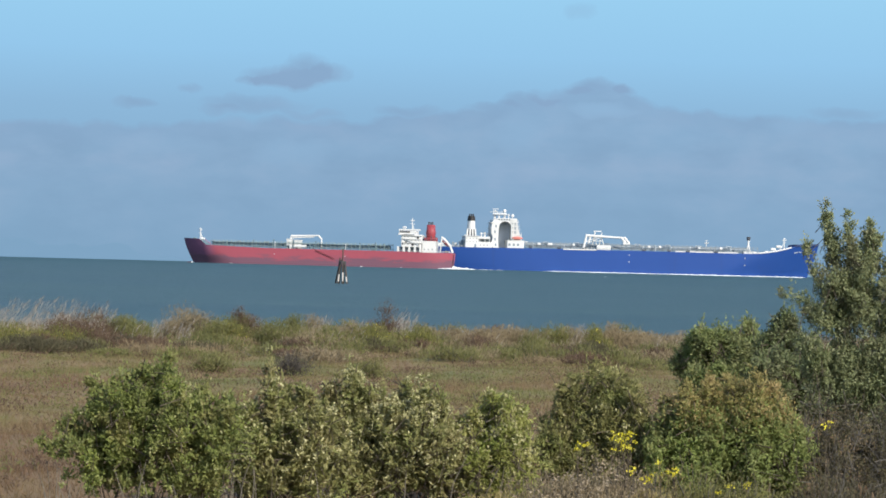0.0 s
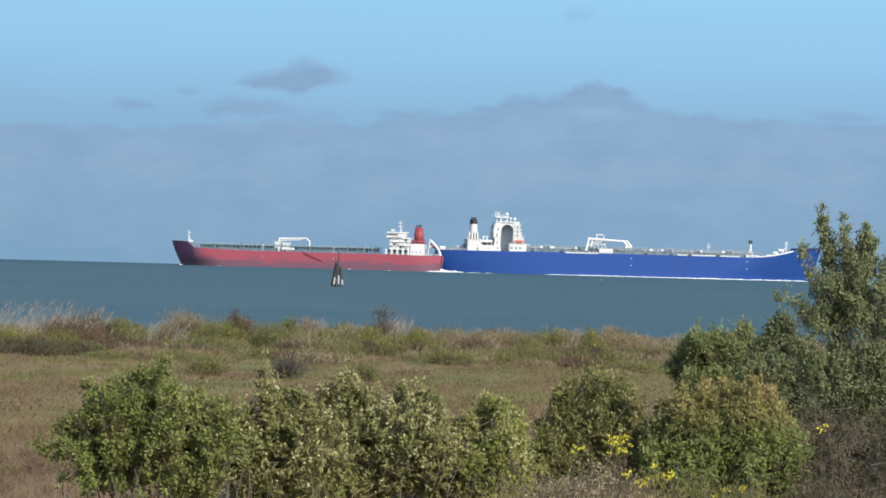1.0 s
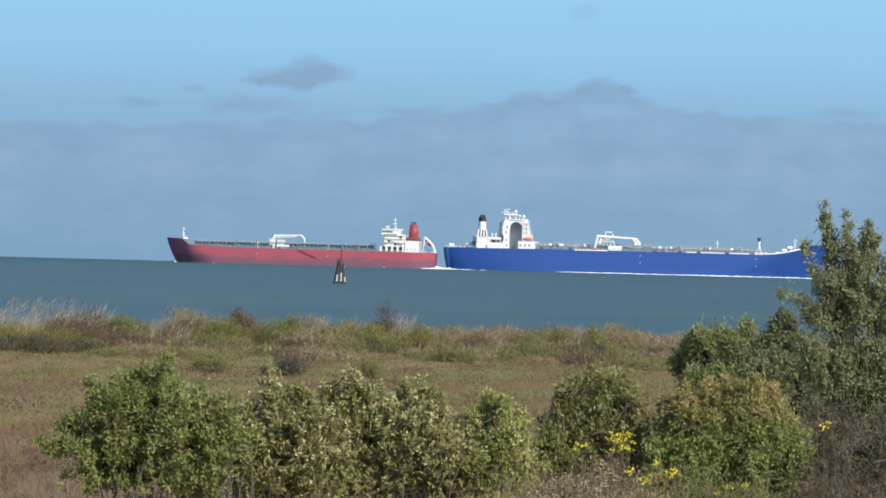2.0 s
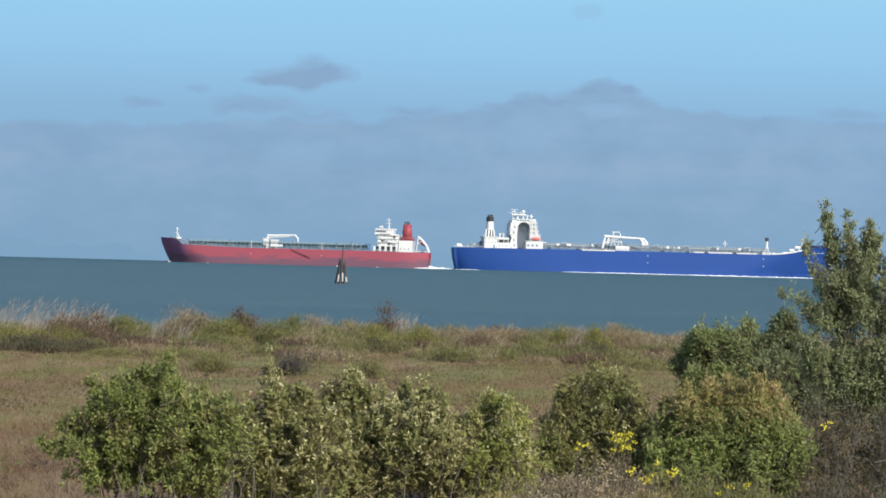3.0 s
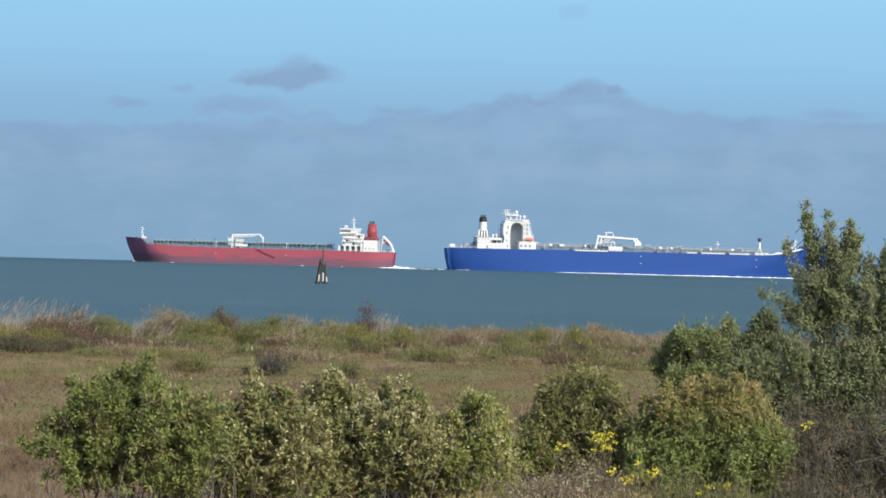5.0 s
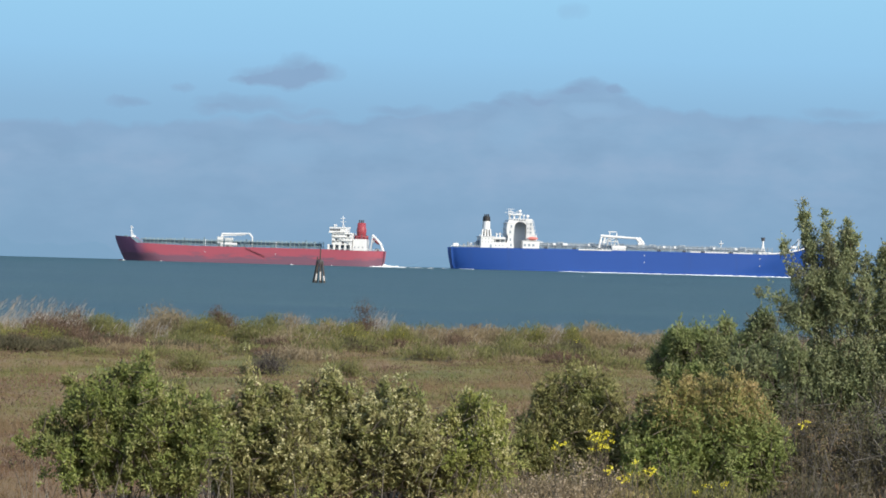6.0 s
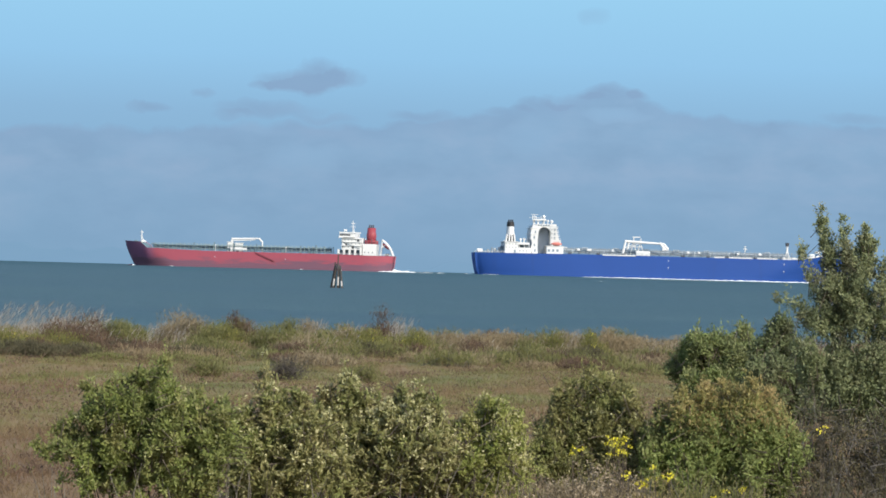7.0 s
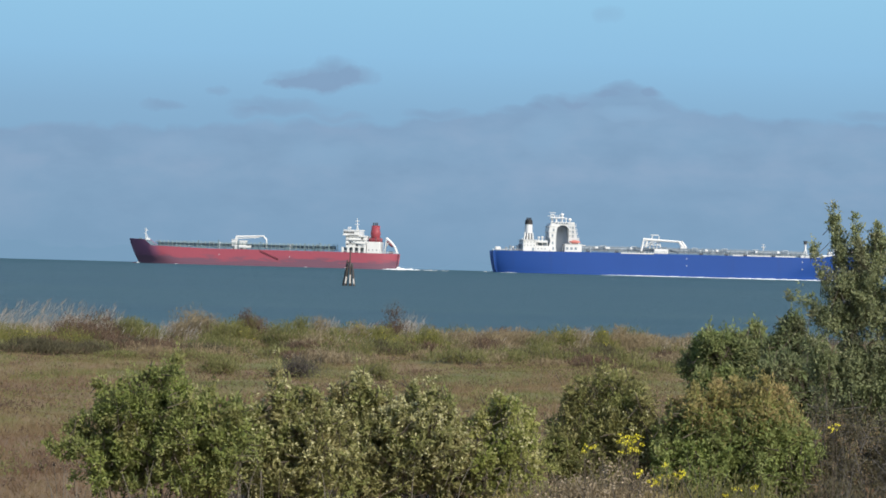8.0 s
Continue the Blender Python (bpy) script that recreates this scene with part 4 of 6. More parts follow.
    for dx, dz in ((2.6, 10.2), (3.2, 13.7), (2.8, 5.4), (3.2, 2.0)):
        block("doorway", aftc, M["grey"], (tx + dx, -15.06, zd + dz), (1.0, 0.14, 1.7), 0.03)
    # arch under the bridge deck
    bm = bmesh.new()
    n = 10
    cx, rr, zz = tx + 9.0, 3.9, zd + 13.2
    pts = [(cx + rr * math.cos(math.pi * i / n), zz + rr * 0.95 * math.sin(math.pi * i / n)) for i in range(n + 1)]
    for (xa, za), (xb, zb) in zip(pts, pts[1:]):
        q = [bm.verts.new(c) for c in ((xa, -14.8, za), (xb, -14.8, zb), (xb, -14.8, zd + 17.4), (xa, -14.8, zd + 17.4),
                                       (xa, -5.1, za), (xb, -5.1, zb), (xb, -5.1, zd + 17.4), (xa, -5.1, zd + 17.4))]
        for k in ((0, 1, 2, 3), (7, 6, 5, 4), (0, 4, 5, 1), (3, 2, 6, 7)):
            bm.faces.new([q[i] for i in k])
    bmesh.ops.recalc_face_normals(bm, faces=bm.faces)
    part("arch", bm, M["white"], ship)
    head = block("bridge_deck", ship, M["white"], (tx + 9.0, 0, zd + 18.0), (10.8, 30, 1.5), 0.25)
    windows(head, M["glass"], tx + 5.2, tx + 13.0, -15.02, (zd + 18.0,), 1.6, (1.1, 0.12, 0.8))
    windows(fore, M["glass"], tx + 13.6, tx + 14.2, -15.02, (zd + 10.2, zd + 12.8, zd + 15.4), 1.6, (0.6, 0.12, 0.6))
    for x in (tx + 11.8, tx + 14.5, tx + 17.2):
        block("opening", ship, M["grey"], (x, -18.02, zd + 2.2), (1.5, 0.14, 1.6), 0.03)
    bm = bmesh.new()
    m = Matrix.Translation((tx + 16.6, -16.8, zd + 6.4)) @ Matrix.Diagonal((3.5, 1.3, 1.15, 1))
    bmesh.ops.create_icosphere(bm, subdivisions=3, radius=1.0, matrix=m)
    part("lifeboat", bm, M["orange"], ship, "enclosed orange lifeboat", True)
    for x in (tx + 14.0, tx + 19.0):
        pole("boat_davit", ship, M["white"], (x, -17.6, zd + 4.8), (x, -16.9, zd + 8.4), 0.25)
    for x, h, arms in ((tx + 3.6, 8.0, ((0.45, 2.4), (0.72, 3.4), (0.98, 2.2))), (tx + 9.2, 6.4, ((0.6, 2.6),))):
        mast(ship, M["white"], x, -2, zd + 17.0, h, arms, "radar_mast", 1.5)
    rack = block("aerial_platform", ship, M["white"], (tx + 6.4, -3, zd + 21.6), (9.0, 3.0, 0.7), 0.1)
    for x in (tx + 2.8, tx + 6.0, tx + 9.6):
        pole("platform_leg", rack, M["white"], (x, -3, zd + 18.4), (x, -3, zd + 21.4), 0.32)
    for x, h in ((tx + 2.2, 2.6), (tx + 4.6, 1.6), (tx + 7.6, 2.0)):
        pole("aerial", rack, M["white"], (x, -3, zd + 21.8), (x, -3, zd + 21.8 + h), 0.22, 0.14)
    for x, z, r in ((tx + 9.4, 23.6, 1.1), (tx + 14.4, 20.6, 1.1), (tx + 12, 21.0, 0.7), (tx + 5.6, 20.8, 0.6)):
        bm = bmesh.new()
        rod(bm, (x, -3, zd + 19), (x, -3, zd + z), 0.3, 0.25, 8)
        ball(bm, (x, -3, zd + z), r)
        part("aerial_dome", bm, M["white"], ship)
    bm = bmesh.new()
    rod(bm, (tx + 18, -10, zd - 0.3), (tx + 18, -10, zd + 4.0), 0.4, 0.4, 8)
    rod(bm, (tx + 18, -10, zd + 3.8), (tx + 24, -10, zd + 4.4), 0.3, 0.25, 8)
    part("stores_crane", bm, M["white"], ship)
    # towing marks on the side
    for x, z in ((stern + 122.4, 11.6), (stern + 122.4, 7.2), (stern + 196, 11.4), (stern + 196, 6.8)):
        block("hull_mark", ship, M["pale"], (x, -21.03, z), (0.6, 0.06, 0.7), 0.01)
    return ship


red_ship = red_tanker()
blue_ship = blue_tanker()


def foam(name, label, m, strips):
    """White water in low uneven ridges: strips of (x0, x1, y, half width, height)."""
    v, f = [], []
    r = np.random.default_rng(len(name) * 31)
    for x0, x1, y, w, h in strips:
        n = max(3, int(abs(x1 - x0) / 1.2))
        b = len(v)
        for i in range(n + 1):
            x = x0 + (x1 - x0) * i / n
            k = (0.35 + 0.65 * r.random()) * (math.sin(math.pi * (i + 0.5) / (n + 1)) ** 0.4)
            dy = r.normal() * w * 0.15
            v += [(x, y - w * k + dy, -0.05), (x, y + dy, 0.05 + h * k), (x, y + w * k + dy, -0.05)]
            if i:
                a = b + 3 * i
                f += [(a - 3, a, a + 1, a - 2), (a - 2, a + 1, a + 2, a - 1)]
    ob = sheet(name, v, f, M["foam"])
    ob.matrix_world = m
    return tagged(ob, label, "foam", kind="stuff")


red_wake = foam("ship_wake", "white churned water at bow and stern of a red tanker", pose(-109.4, 2450, 0, 0, 0, 175),
                [(-99, -92, 8, 3, 1.5), (-100, -88, 14, 2, 0.8), (-101, -96, 3, 4, 2.3), (-105, -98, 2, 4, 1.9), (-109, -103, 2, 4, 1.5), (-114, -108, 1, 2, 0.6), (-126, -116, 1, 1.5, 0.25), (-134, -129, 1, 1.5, 0.22), (89.5, 92, 3.0, 1.0, 1.0), (60, 62, 16.4, 0.8, 0.3), (-34, -32, 16.6, 0.8, 0.35), (-62, -61, 16.6, 0.8, 0.3)])
blue_wake = foam("ship_wake", "white wave running along the side of a blue tanker", pose(146.1, 2600, 0, 0, 0, 3.5),
                 [(-55, 30, -21.6, 1.2, 0.45), (20, 80, -21.8, 1.4, 0.65), (70, 112, -19.5, 3.0, 0.7), (-118, -108, -19, 1.5, 0.15), (-128, -123, -6, 2, 0.35)])


# true lengths: 183 m and 276 m
RED_SIZE, BLUE_SIZE = 0.9423, 1.1304
for ob, k in ((red_ship, RED_SIZE), (red_wake, RED_SIZE), (blue_ship, BLUE_SIZE), (blue_wake, BLUE_SIZE)):
    ob.scale = (k, k, k)


# ---------------------------------------------------------------- pile cluster in the bay
def pile_cluster():
    d = thing("pile_cluster", pose(-12.55, 428, 0), "cluster of leaning weathered timber piles in the water", "pilings")
    r = random.Random(4)
    for i in range(7):
        a = i / 7 * 2 * math.pi + 0.35
        b0, t0 = 0.82 + 0.12 * r.random(), 0.30
        h = 2.6 + r.random() * 0.6
        bm = bmesh.new()
        foot, head = Vector((b0 * math.cos(a), b0 * math.sin(a), -1.5)), Vector((t0 * math.cos(a), t0 * math.sin(a), h))
        rod(bm, foot, head, 0.088, 0.078, 10)
        pile = part("pile", bm, M["pile"], d)
        if i in (4, 5, 6):
            bm = bmesh.new()
            rod(bm, foot.lerp(head, 0.42), foot.lerp(head, 0.56 + 0.05 * (i % 3)), 0.094, 0.090, 10)
            part("bleached_band", bm, M["pale_pile"], pile, "bleached grey stretch of the pile")
    bm = bmesh.new()
    rod(bm, (-1.05, 0.1, -1.5), (-0.5, 0.05, 1.7), 0.10, 0.08, 10)
    part("pile", bm, M["pile"], d, "broken leaning pile")
    pole("centre_pile", d, M["pile"], (0, 0, -1.5), (0.02, 0, 4.15), 0.11, 0.07)
    bm = bmesh.new()
    for z in (2.35, 2.5, 2.62):
        bmesh.ops.create_cone(bm, cap_ends=False, segments=16, radius1=0.44, radius2=0.42, depth=0.07, matrix=Matrix.Translation((0, 0, z)))
    part("wire_lashing", bm, M["dark"], d)


pile_cluster()


# ---------------------------------------------------------------- plants
def leaf_quads(p, d, length, width, r, face=None):
    """Bent leaf blades: base points p, directions d; face: the way that they mostly turn their upper sides."""
    n = len(p)
    side = np.cross(d, r.normal(size=(n, 3)) if face is None else face + 0.35 * r.normal(size=(n, 3)))
    side /= np.linalg.norm(side, axis=1)[:, None] + 1e-9
    up = np.cross(side, d)
    L = (length * (0.65 + 0.7 * r.random(n)))[:, None]
    W = (width * (0.65 + 0.7 * r.random(n)))[:, None]
    mid = p + d * L * 0.5
    v = np.stack([p, mid + side * W * 0.5 + up * W * 0.12, p + d * L - up * L * 0.12, mid - side * W * 0.5 + up * W * 0.12], 1)
    f = np.arange(n * 4).reshape(n, 4)
    return v.reshape(-1, 3), f


def unit(v):
    return v / (np.linalg.norm(v, axis=1)[:, None] + 1e-9)


def limb(v, f, pts, r0, r1, seg=5):
    """A tapering, crooked tube through pts, added to the lists v and f."""
    pts = np.asarray(pts, float)
    n = len(pts)
    base = len(v)
    for i, p in enumerate(pts):
        t = pts[min(i + 1, n - 1)] - pts[max(i - 1, 0)]
        t = t / (np.linalg.norm(t) + 1e-9)
        a = np.cross(t, (0.3, 0.9, 0.2))
        a /= np.linalg.norm(a) + 1e-9
        b = np.cross(t, a)
        rad = r0 + (r1 - r0) * i / (n - 1)
        for k in range(seg):
            q = 2 * math.pi * k / seg
            v.append(p + rad * (math.cos(q) * a + math.sin(q) * b))
    for i in range(n - 1):
        for k in range(seg):
            a, b = base + i * seg + k, base + i * seg + (k + 1) % seg
            f.append((a, b, b + seg, a + seg))


def bush(name, label, category, foot, lobes, leaf, count, size=(0.032, 0.014), twigs=0.17, tufts=0, bark="bark", stems=9,
         lift=0.5, seed=1, shell=0.45, group="", top_leaf=None, bare=0, shoots=0.16, depth=0.38, leafless=0.25, loosely=0.24):
    """Stems fork from the foot into lobes (x, y, z, half width, half height); sprays of leaves on twigs fill the lobes unevenly."""
    r = np.random.default_rng(seed)
    fx, fy = foot
    fz = float(land_height(np.array(fx), np.array(fy)))
    ob = thing(name, pose(fx, fy, fz - 0.03), label, category, group)
    o = np.array((fx, fy, fz - 0.03))
    lob = np.array(lobes)
    # boughs stand nearer and farther
    ahead = np.random.default_rng(seed + 70).uniform(-1, 1, len(lob)) * depth * 0.8
    low = 1 - (lob[:, 2] - lob[:, 2].min()) / (np.ptp(lob[:, 2]) + 1e-6)
    ahead -= depth * 0.7 * low
    lob[:, 1] += ahead
    # every lobe breaks up into tufts that stand apart
    tuft = []
    for x, y, z, hx, hz in lob:
        k = int(np.clip(7 + hx * hz * 160, 7, 34))
        q = unit(r.normal(size=(k, 3)))
        q *= (0.35 + 0.6 * r.random(k) ** 0.6)[:, None]
        size_t = min(hx, hz) * (0.24 + 0.30 * r.random(k) ** 1.5)
        for (qx, qy, qz), st in zip(q, size_t):
            tuft.append((x + qx * hx * 1.08, y + qy * min(hx, hz), z + qz * hz * 1.08, st * (0.8 + 0.5 * r.random()), st * (0.8 + 0.6 * r.random()), qx, qy, qz))
    tuft = np.array(tuft)
    area = (tuft[:, 3] * tuft[:, 4]) ** 0.62
    per = 11
    m = count // per
    which = r.choice(len(tuft), m, p=area / area.sum())
    c, rx, rz = tuft[which, :3], tuft[which, 3], tuft[which, 4]
    dirs = unit(r.normal(size=(m, 3)) + 0.5 * tuft[which, 5:8])
    rad = shell + (1.05 - shell) * r.random(m)
    base = c + dirs * rad[:, None] * np.stack([rx, (rx + rz) / 2, rz], 1)
    # a good part grows loosely between the tufts
    loose = r.random(m) < loosely
    weight = (lob[:, 3] * lob[:, 4]) ** 0.72 * (0.2 + r.random(len(lob)))
    pick = r.choice(len(lob), m, p=weight / weight.sum())
    at = unit(r.normal(size=(m, 3))) * (0.25 + 0.8 * r.random(m) ** 0.6)[:, None]
    spread = np.stack([lob[pick, 3], np.minimum(lob[pick, 3], lob[pick, 4]), lob[pick, 4]], 1)
    base[loose] = (lob[pick, :3] + at * spread)[loose]
    base[:, 2] = np.maximum(base[:, 2], fz + 0.05)
    out = unit(dirs + np.array((0, 0, lift)) + 0.35 * r.normal(size=(m, 3)))
    tl = np.minimum(twigs * (0.6 + 0.8 * r.random(m)), rz * 2.2)
    # some twigs shoot up past the crown
    shoot = (r.random(m) < shoots) & (dirs[:, 2] > 0.1)
    long_shoot = shoot & (r.random(m) < 0.35)
    out[shoot] = unit(np.array((0, 0, 1.0)) + 0.22 * r.normal(size=(shoot.sum(), 3)))
    tl[shoot] *= 1.7
    tl[long_shoot] = 0.11 + 0.10 * r.random(long_shoot.sum())
    base = base - out * (tl * np.where(long_shoot, 0.30, np.where(shoot, 0.55, 0.7)))[:, None]
    # the lowest growth has lost most of its leaves on the sunny side
    back = np.clip((base[:, 1] - fy) / 0.5, 0, 1)
    keep = r.random(m) < np.clip(leafless + (1 - leafless) * (base[:, 2] - fz - 0.10) / 0.45 + 0.4 * back, 0, 1)
    base, out, tl, dirs, c, rz, which = base[keep], out[keep], tl[keep], dirs[keep], c[keep], rz[keep], which[keep]
    m = len(base)
    # leaves crowd towards the end of each twig
    s = 0.25 + 0.75 * ((np.arange(per) + r.random((m, per))) / per) ** 0.6
    p = base[:, None, :] + out[:, None, :] * (tl[:, None] * s)[..., None] + 0.011 * r.normal(size=(m, per, 3))
    d = unit((out[:, None, :] * 1.0 + r.normal(size=(m, per, 3)) * 0.55).reshape(-1, 3))
    p = p.reshape(-1, 3)
    face = np.repeat(unit(dirs * 0.45 + np.array((0.35, -0.40, 0.70)) + 0.40 * r.normal(size=(m, 3))), per, 0)
    high = None
    if top_leaf:
        zt = (lob[:, 2] + lob[:, 4]).max()
        zb = (lob[:, 2] - lob[:, 4]).min()
        k = (p[:, 2] - zb) / (zt - zb) + 0.12 * r.normal(size=len(p))
        high = k > 0.70
    for mask, mat, nm in ((None if high is None else ~high, leaf, "crown"), (high, top_leaf, "upper_crown")):
        if mat is None:
            continue
        pp, dd = (p, d) if mask is None else (p[mask], d[mask])
        ff = face if mask is None else face[mask]
        v, f = leaf_quads(pp, dd, size[0], size[1], r, ff)
        sheet(nm, v - o, f, M[mat], ob)
    # twigs
    v, f = [], []
    for i in r.choice(m, min(m, 500), replace=False):
        limb(v, f, [base[i] - out[i] * 0.10, base[i] + out[i] * tl[i] * 0.95], 0.004, 0.0018, 3)
    for i in r.choice(m, min(m, stems * 3), replace=False):
        a = np.array((fx, fy, fz)) + (base[i] - (fx, fy, fz)) * (0.94, 0.5, 0.45) + 0.05 * r.normal(size=3)
        limb(v, f, [a, a + (base[i] - a) * 0.5 + 0.04 * r.normal(size=3), base[i]], 0.0045, 0.002, 4)
    tagged(sheet("twig_work", np.array(v) - o, f, M[bark], ob), kind="stuff")
    v, f = [], []
    for i in range(bare):
        a = np.array((r.uniform(lob[:, 0].min(), lob[:, 0].max()), fy - 0.12 + 0.2 * r.normal(), fz - 0.03))
        h = 0.22 + 0.24 * r.random()
        lean = r.normal(size=2) * 0.14
        q = a + np.array((lean[0] * h * 0.5, lean[1] * h * 0.5, h * 0.55))
        limb(v, f, [a, q, a + np.array((lean[0] * h * 1.6, lean[1] * h, h))], 0.0036, 0.0016, 4)
    if bare:
        tagged(sheet("dead_wood", np.array(v) - o, f, M["pale_twig"], ob), kind="stuff")
    for i in r.choice(m, min(m, stems), replace=False):
        v, f = [], []
        a = np.array((fx + 0.10 * r.normal() + 0.75 * (base[i][0] - fx), fy + 0.10 * r.normal(), fz - 0.03))
        b = base[i] + np.array((0, 0.14, -0.04))
        q1 = a + (b - a) * 0.35 + np.array((0, 0, 0.06)) + 0.05 * r.normal(size=3)
        q2 = a + (b - a) * 0.7 + 0.05 * r.normal(size=3)
        limb(v, f, [a, q1, q2, b], 0.007 + 0.005 * r.random(), 0.003, 5)
        sheet("stem", np.array(v) - o, f, M[bark], ob)
    if tufts:
        # the down sits in sprays, thick on some tufts and none on others
        rich = (0.05 + r.random(len(tuft)) ** 3.5) * (1.0 + 0.8 * np.clip(tuft[:, 7], -1, 1))
        share = rich[which]
        i = r.choice(m, tufts, p=share / share.sum())
        tip = base[i] + out[i] * tl[i][:, None]
        keep = r.random(len(tip)) < np.clip(0.55 + (tip[:, 2] - c[i][:, 2]) / (rz[i] + 1e-6) * 0.3, 0.15, 1)
        tip = tip[keep]
        k = 7
        pp = np.repeat(tip, k, 0) + 0.015 * r.normal(size=(len(tip) * k, 3))
        v, f = leaf_quads(pp, unit(r.normal(size=pp.shape) + (0, 0, 0.5)), 0.027, 0.014, r)
        tagged(sheet("seed_down", v - o, f, M["tuft"], ob, "cream fluffy seed heads"), kind="stuff")
    return ob


# boughs of each shrub of the hedge, from tip to fork: (x, z, spread)
GREEN_BOUGHS = [
    [(-1.91, 1.81, 0.033), (-1.93, 1.72, 0.066), (-2.00, 1.61, 0.082), (-2.06, 1.41, 0.113), (-2.10, 1.18, 0.105)],
    [(-2.03, 1.74, 0.033), (-2.07, 1.68, 0.062), (-2.12, 1.56, 0.082), (-2.13, 1.37, 0.097)],
    [(-2.19, 1.68, 0.037), (-2.22, 1.60, 0.070), (-2.24, 1.46, 0.089), (-2.21, 1.25, 0.105)],
    [(-2.44, 1.63, 0.030), (-2.40, 1.58, 0.066), (-2.38, 1.50, 0.082), (-2.31, 1.33, 0.097), (-2.23, 1.13, 0.089)],
    [(-1.85, 1.63, 0.045), (-1.83, 1.55, 0.082), (-1.85, 1.42, 0.105), (-1.88, 1.18, 0.121)],
    [(-1.68, 1.58, 0.037), (-1.70, 1.51, 0.074), (-1.71, 1.38, 0.105), (-1.74, 1.15, 0.113)],
]
GREEN_BOUGHS += [
    [(-1.56, 1.52, 0.033), (-1.57, 1.44, 0.074), (-1.60, 1.29, 0.097), (-1.67, 1.11, 0.097)],
    [(-2.72, 1.22, 0.033), (-2.66, 1.20, 0.043), (-2.56, 1.20, 0.051), (-2.44, 1.17, 0.066)],
    [(-2.62, 1.34, 0.033), (-2.58, 1.30, 0.051), (-2.49, 1.26, 0.058), (-2.37, 1.17, 0.074)],
    [(-2.59, 0.96, 0.030), (-2.53, 1.00, 0.039), (-2.44, 1.03, 0.043)],
    [(-1.46, 1.41, 0.045), (-1.48, 1.31, 0.082), (-1.51, 1.15, 0.097)],
]
OLIVE_A_BOUGHS = [
    [(-1.59, 1.47, 0.035), (-1.58, 1.38, 0.069), (-1.54, 1.24, 0.086), (-1.49, 1.04, 0.094)],
    [(-1.41, 1.41, 0.035), (-1.40, 1.33, 0.078), (-1.37, 1.18, 0.094), (-1.35, 1.00, 0.102)],
    [(-1.30, 1.70, 0.030), (-1.27, 1.62, 0.045), (-1.24, 1.52, 0.061), (-1.21, 1.35, 0.094), (-1.19, 1.13, 0.111)],
    [(-1.15, 1.54, 0.030), (-1.13, 1.46, 0.069), (-1.11, 1.29, 0.094), (-1.08, 1.05, 0.102)],
    [(-1.02, 1.56, 0.035), (-1.01, 1.47, 0.069), (-0.99, 1.32, 0.094), (-0.96, 1.05, 0.111)],
]
OLIVE_B_BOUGHS = [
    [(-0.86, 1.58, 0.035), (-0.86, 1.49, 0.071), (-0.85, 1.32, 0.096), (-0.83, 1.05, 0.113)],
    [(-0.68, 1.68, 0.035), (-0.67, 1.60, 0.071), (-0.66, 1.47, 0.088), (-0.67, 1.28, 0.113), (-0.69, 1.03, 0.121)],
    [(-0.57, 1.54, 0.035), (-0.56, 1.45, 0.066), (-0.55, 1.29, 0.088), (-0.54, 1.04, 0.104)],
    [(-0.51, 1.53, 0.031), (-0.48, 1.43, 0.071), (-0.45, 1.27, 0.088), (-0.46, 1.04, 0.104)],
]
OLIVE_C_BOUGHS = [
    [(-0.29, 1.57, 0.035), (-0.28, 1.48, 0.070), (-0.26, 1.32, 0.095), (-0.25, 1.07, 0.112)],
    [(-0.15, 1.56, 0.035), (-0.16, 1.47, 0.070), (-0.15, 1.31, 0.095), (-0.12, 1.08, 0.112)],
    [(-0.03, 1.50, 0.035), (-0.03, 1.41, 0.070), (-0.01, 1.25, 0.095), (0.00, 1.02, 0.104)],
    [(0.10, 1.34, 0.039), (0.10, 1.23, 0.078), (0.11, 1.02, 0.095)],
    [(-0.36, 1.43, 0.031), (-0.36, 1.32, 0.070), (-0.37, 1.13, 0.087)],
]
FEATHERY_BOUGHS = [
    [(0.34, 1.53, 0.035), (0.34, 1.44, 0.070), (0.33, 1.28, 0.095), (0.34, 1.03, 0.104)],
    [(0.45, 1.51, 0.035), (0.45, 1.40, 0.078), (0.46, 1.22, 0.095), (0.44, 0.99, 0.095)],
    [(0.22, 1.38, 0.035), (0.23, 1.27, 0.074), (0.24, 1.07, 0.087)],
    [(0.56, 1.43, 0.035), (0.56, 1.30, 0.070), (0.55, 1.12, 0.079)],
]
DUSKY_BOUGHS = [
    [(0.97, 1.70, 0.035), (0.98, 1.60, 0.072), (0.99, 1.43, 0.098), (1.04, 1.18, 0.123)],
    [(1.13, 1.77, 0.035), (1.13, 1.68, 0.072), (1.14, 1.52, 0.098), (1.15, 1.27, 0.132)],
    [(1.22, 1.72, 0.031), (1.24, 1.61, 0.080), (1.25, 1.42, 0.106), (1.28, 1.14, 0.123)],
    [(1.32, 1.71, 0.031), (1.34, 1.61, 0.080), (1.36, 1.42, 0.106), (1.39, 1.14, 0.123)],
    [(1.40, 1.67, 0.035), (1.43, 1.55, 0.072), (1.46, 1.38, 0.089)],
    [(0.88, 1.60, 0.031), (0.89, 1.49, 0.072), (0.89, 1.30, 0.089), (0.90, 1.05, 0.098)],
    [(0.76, 1.32, 0.040), (0.78, 1.21, 0.072), (0.81, 1.04, 0.081)],
]
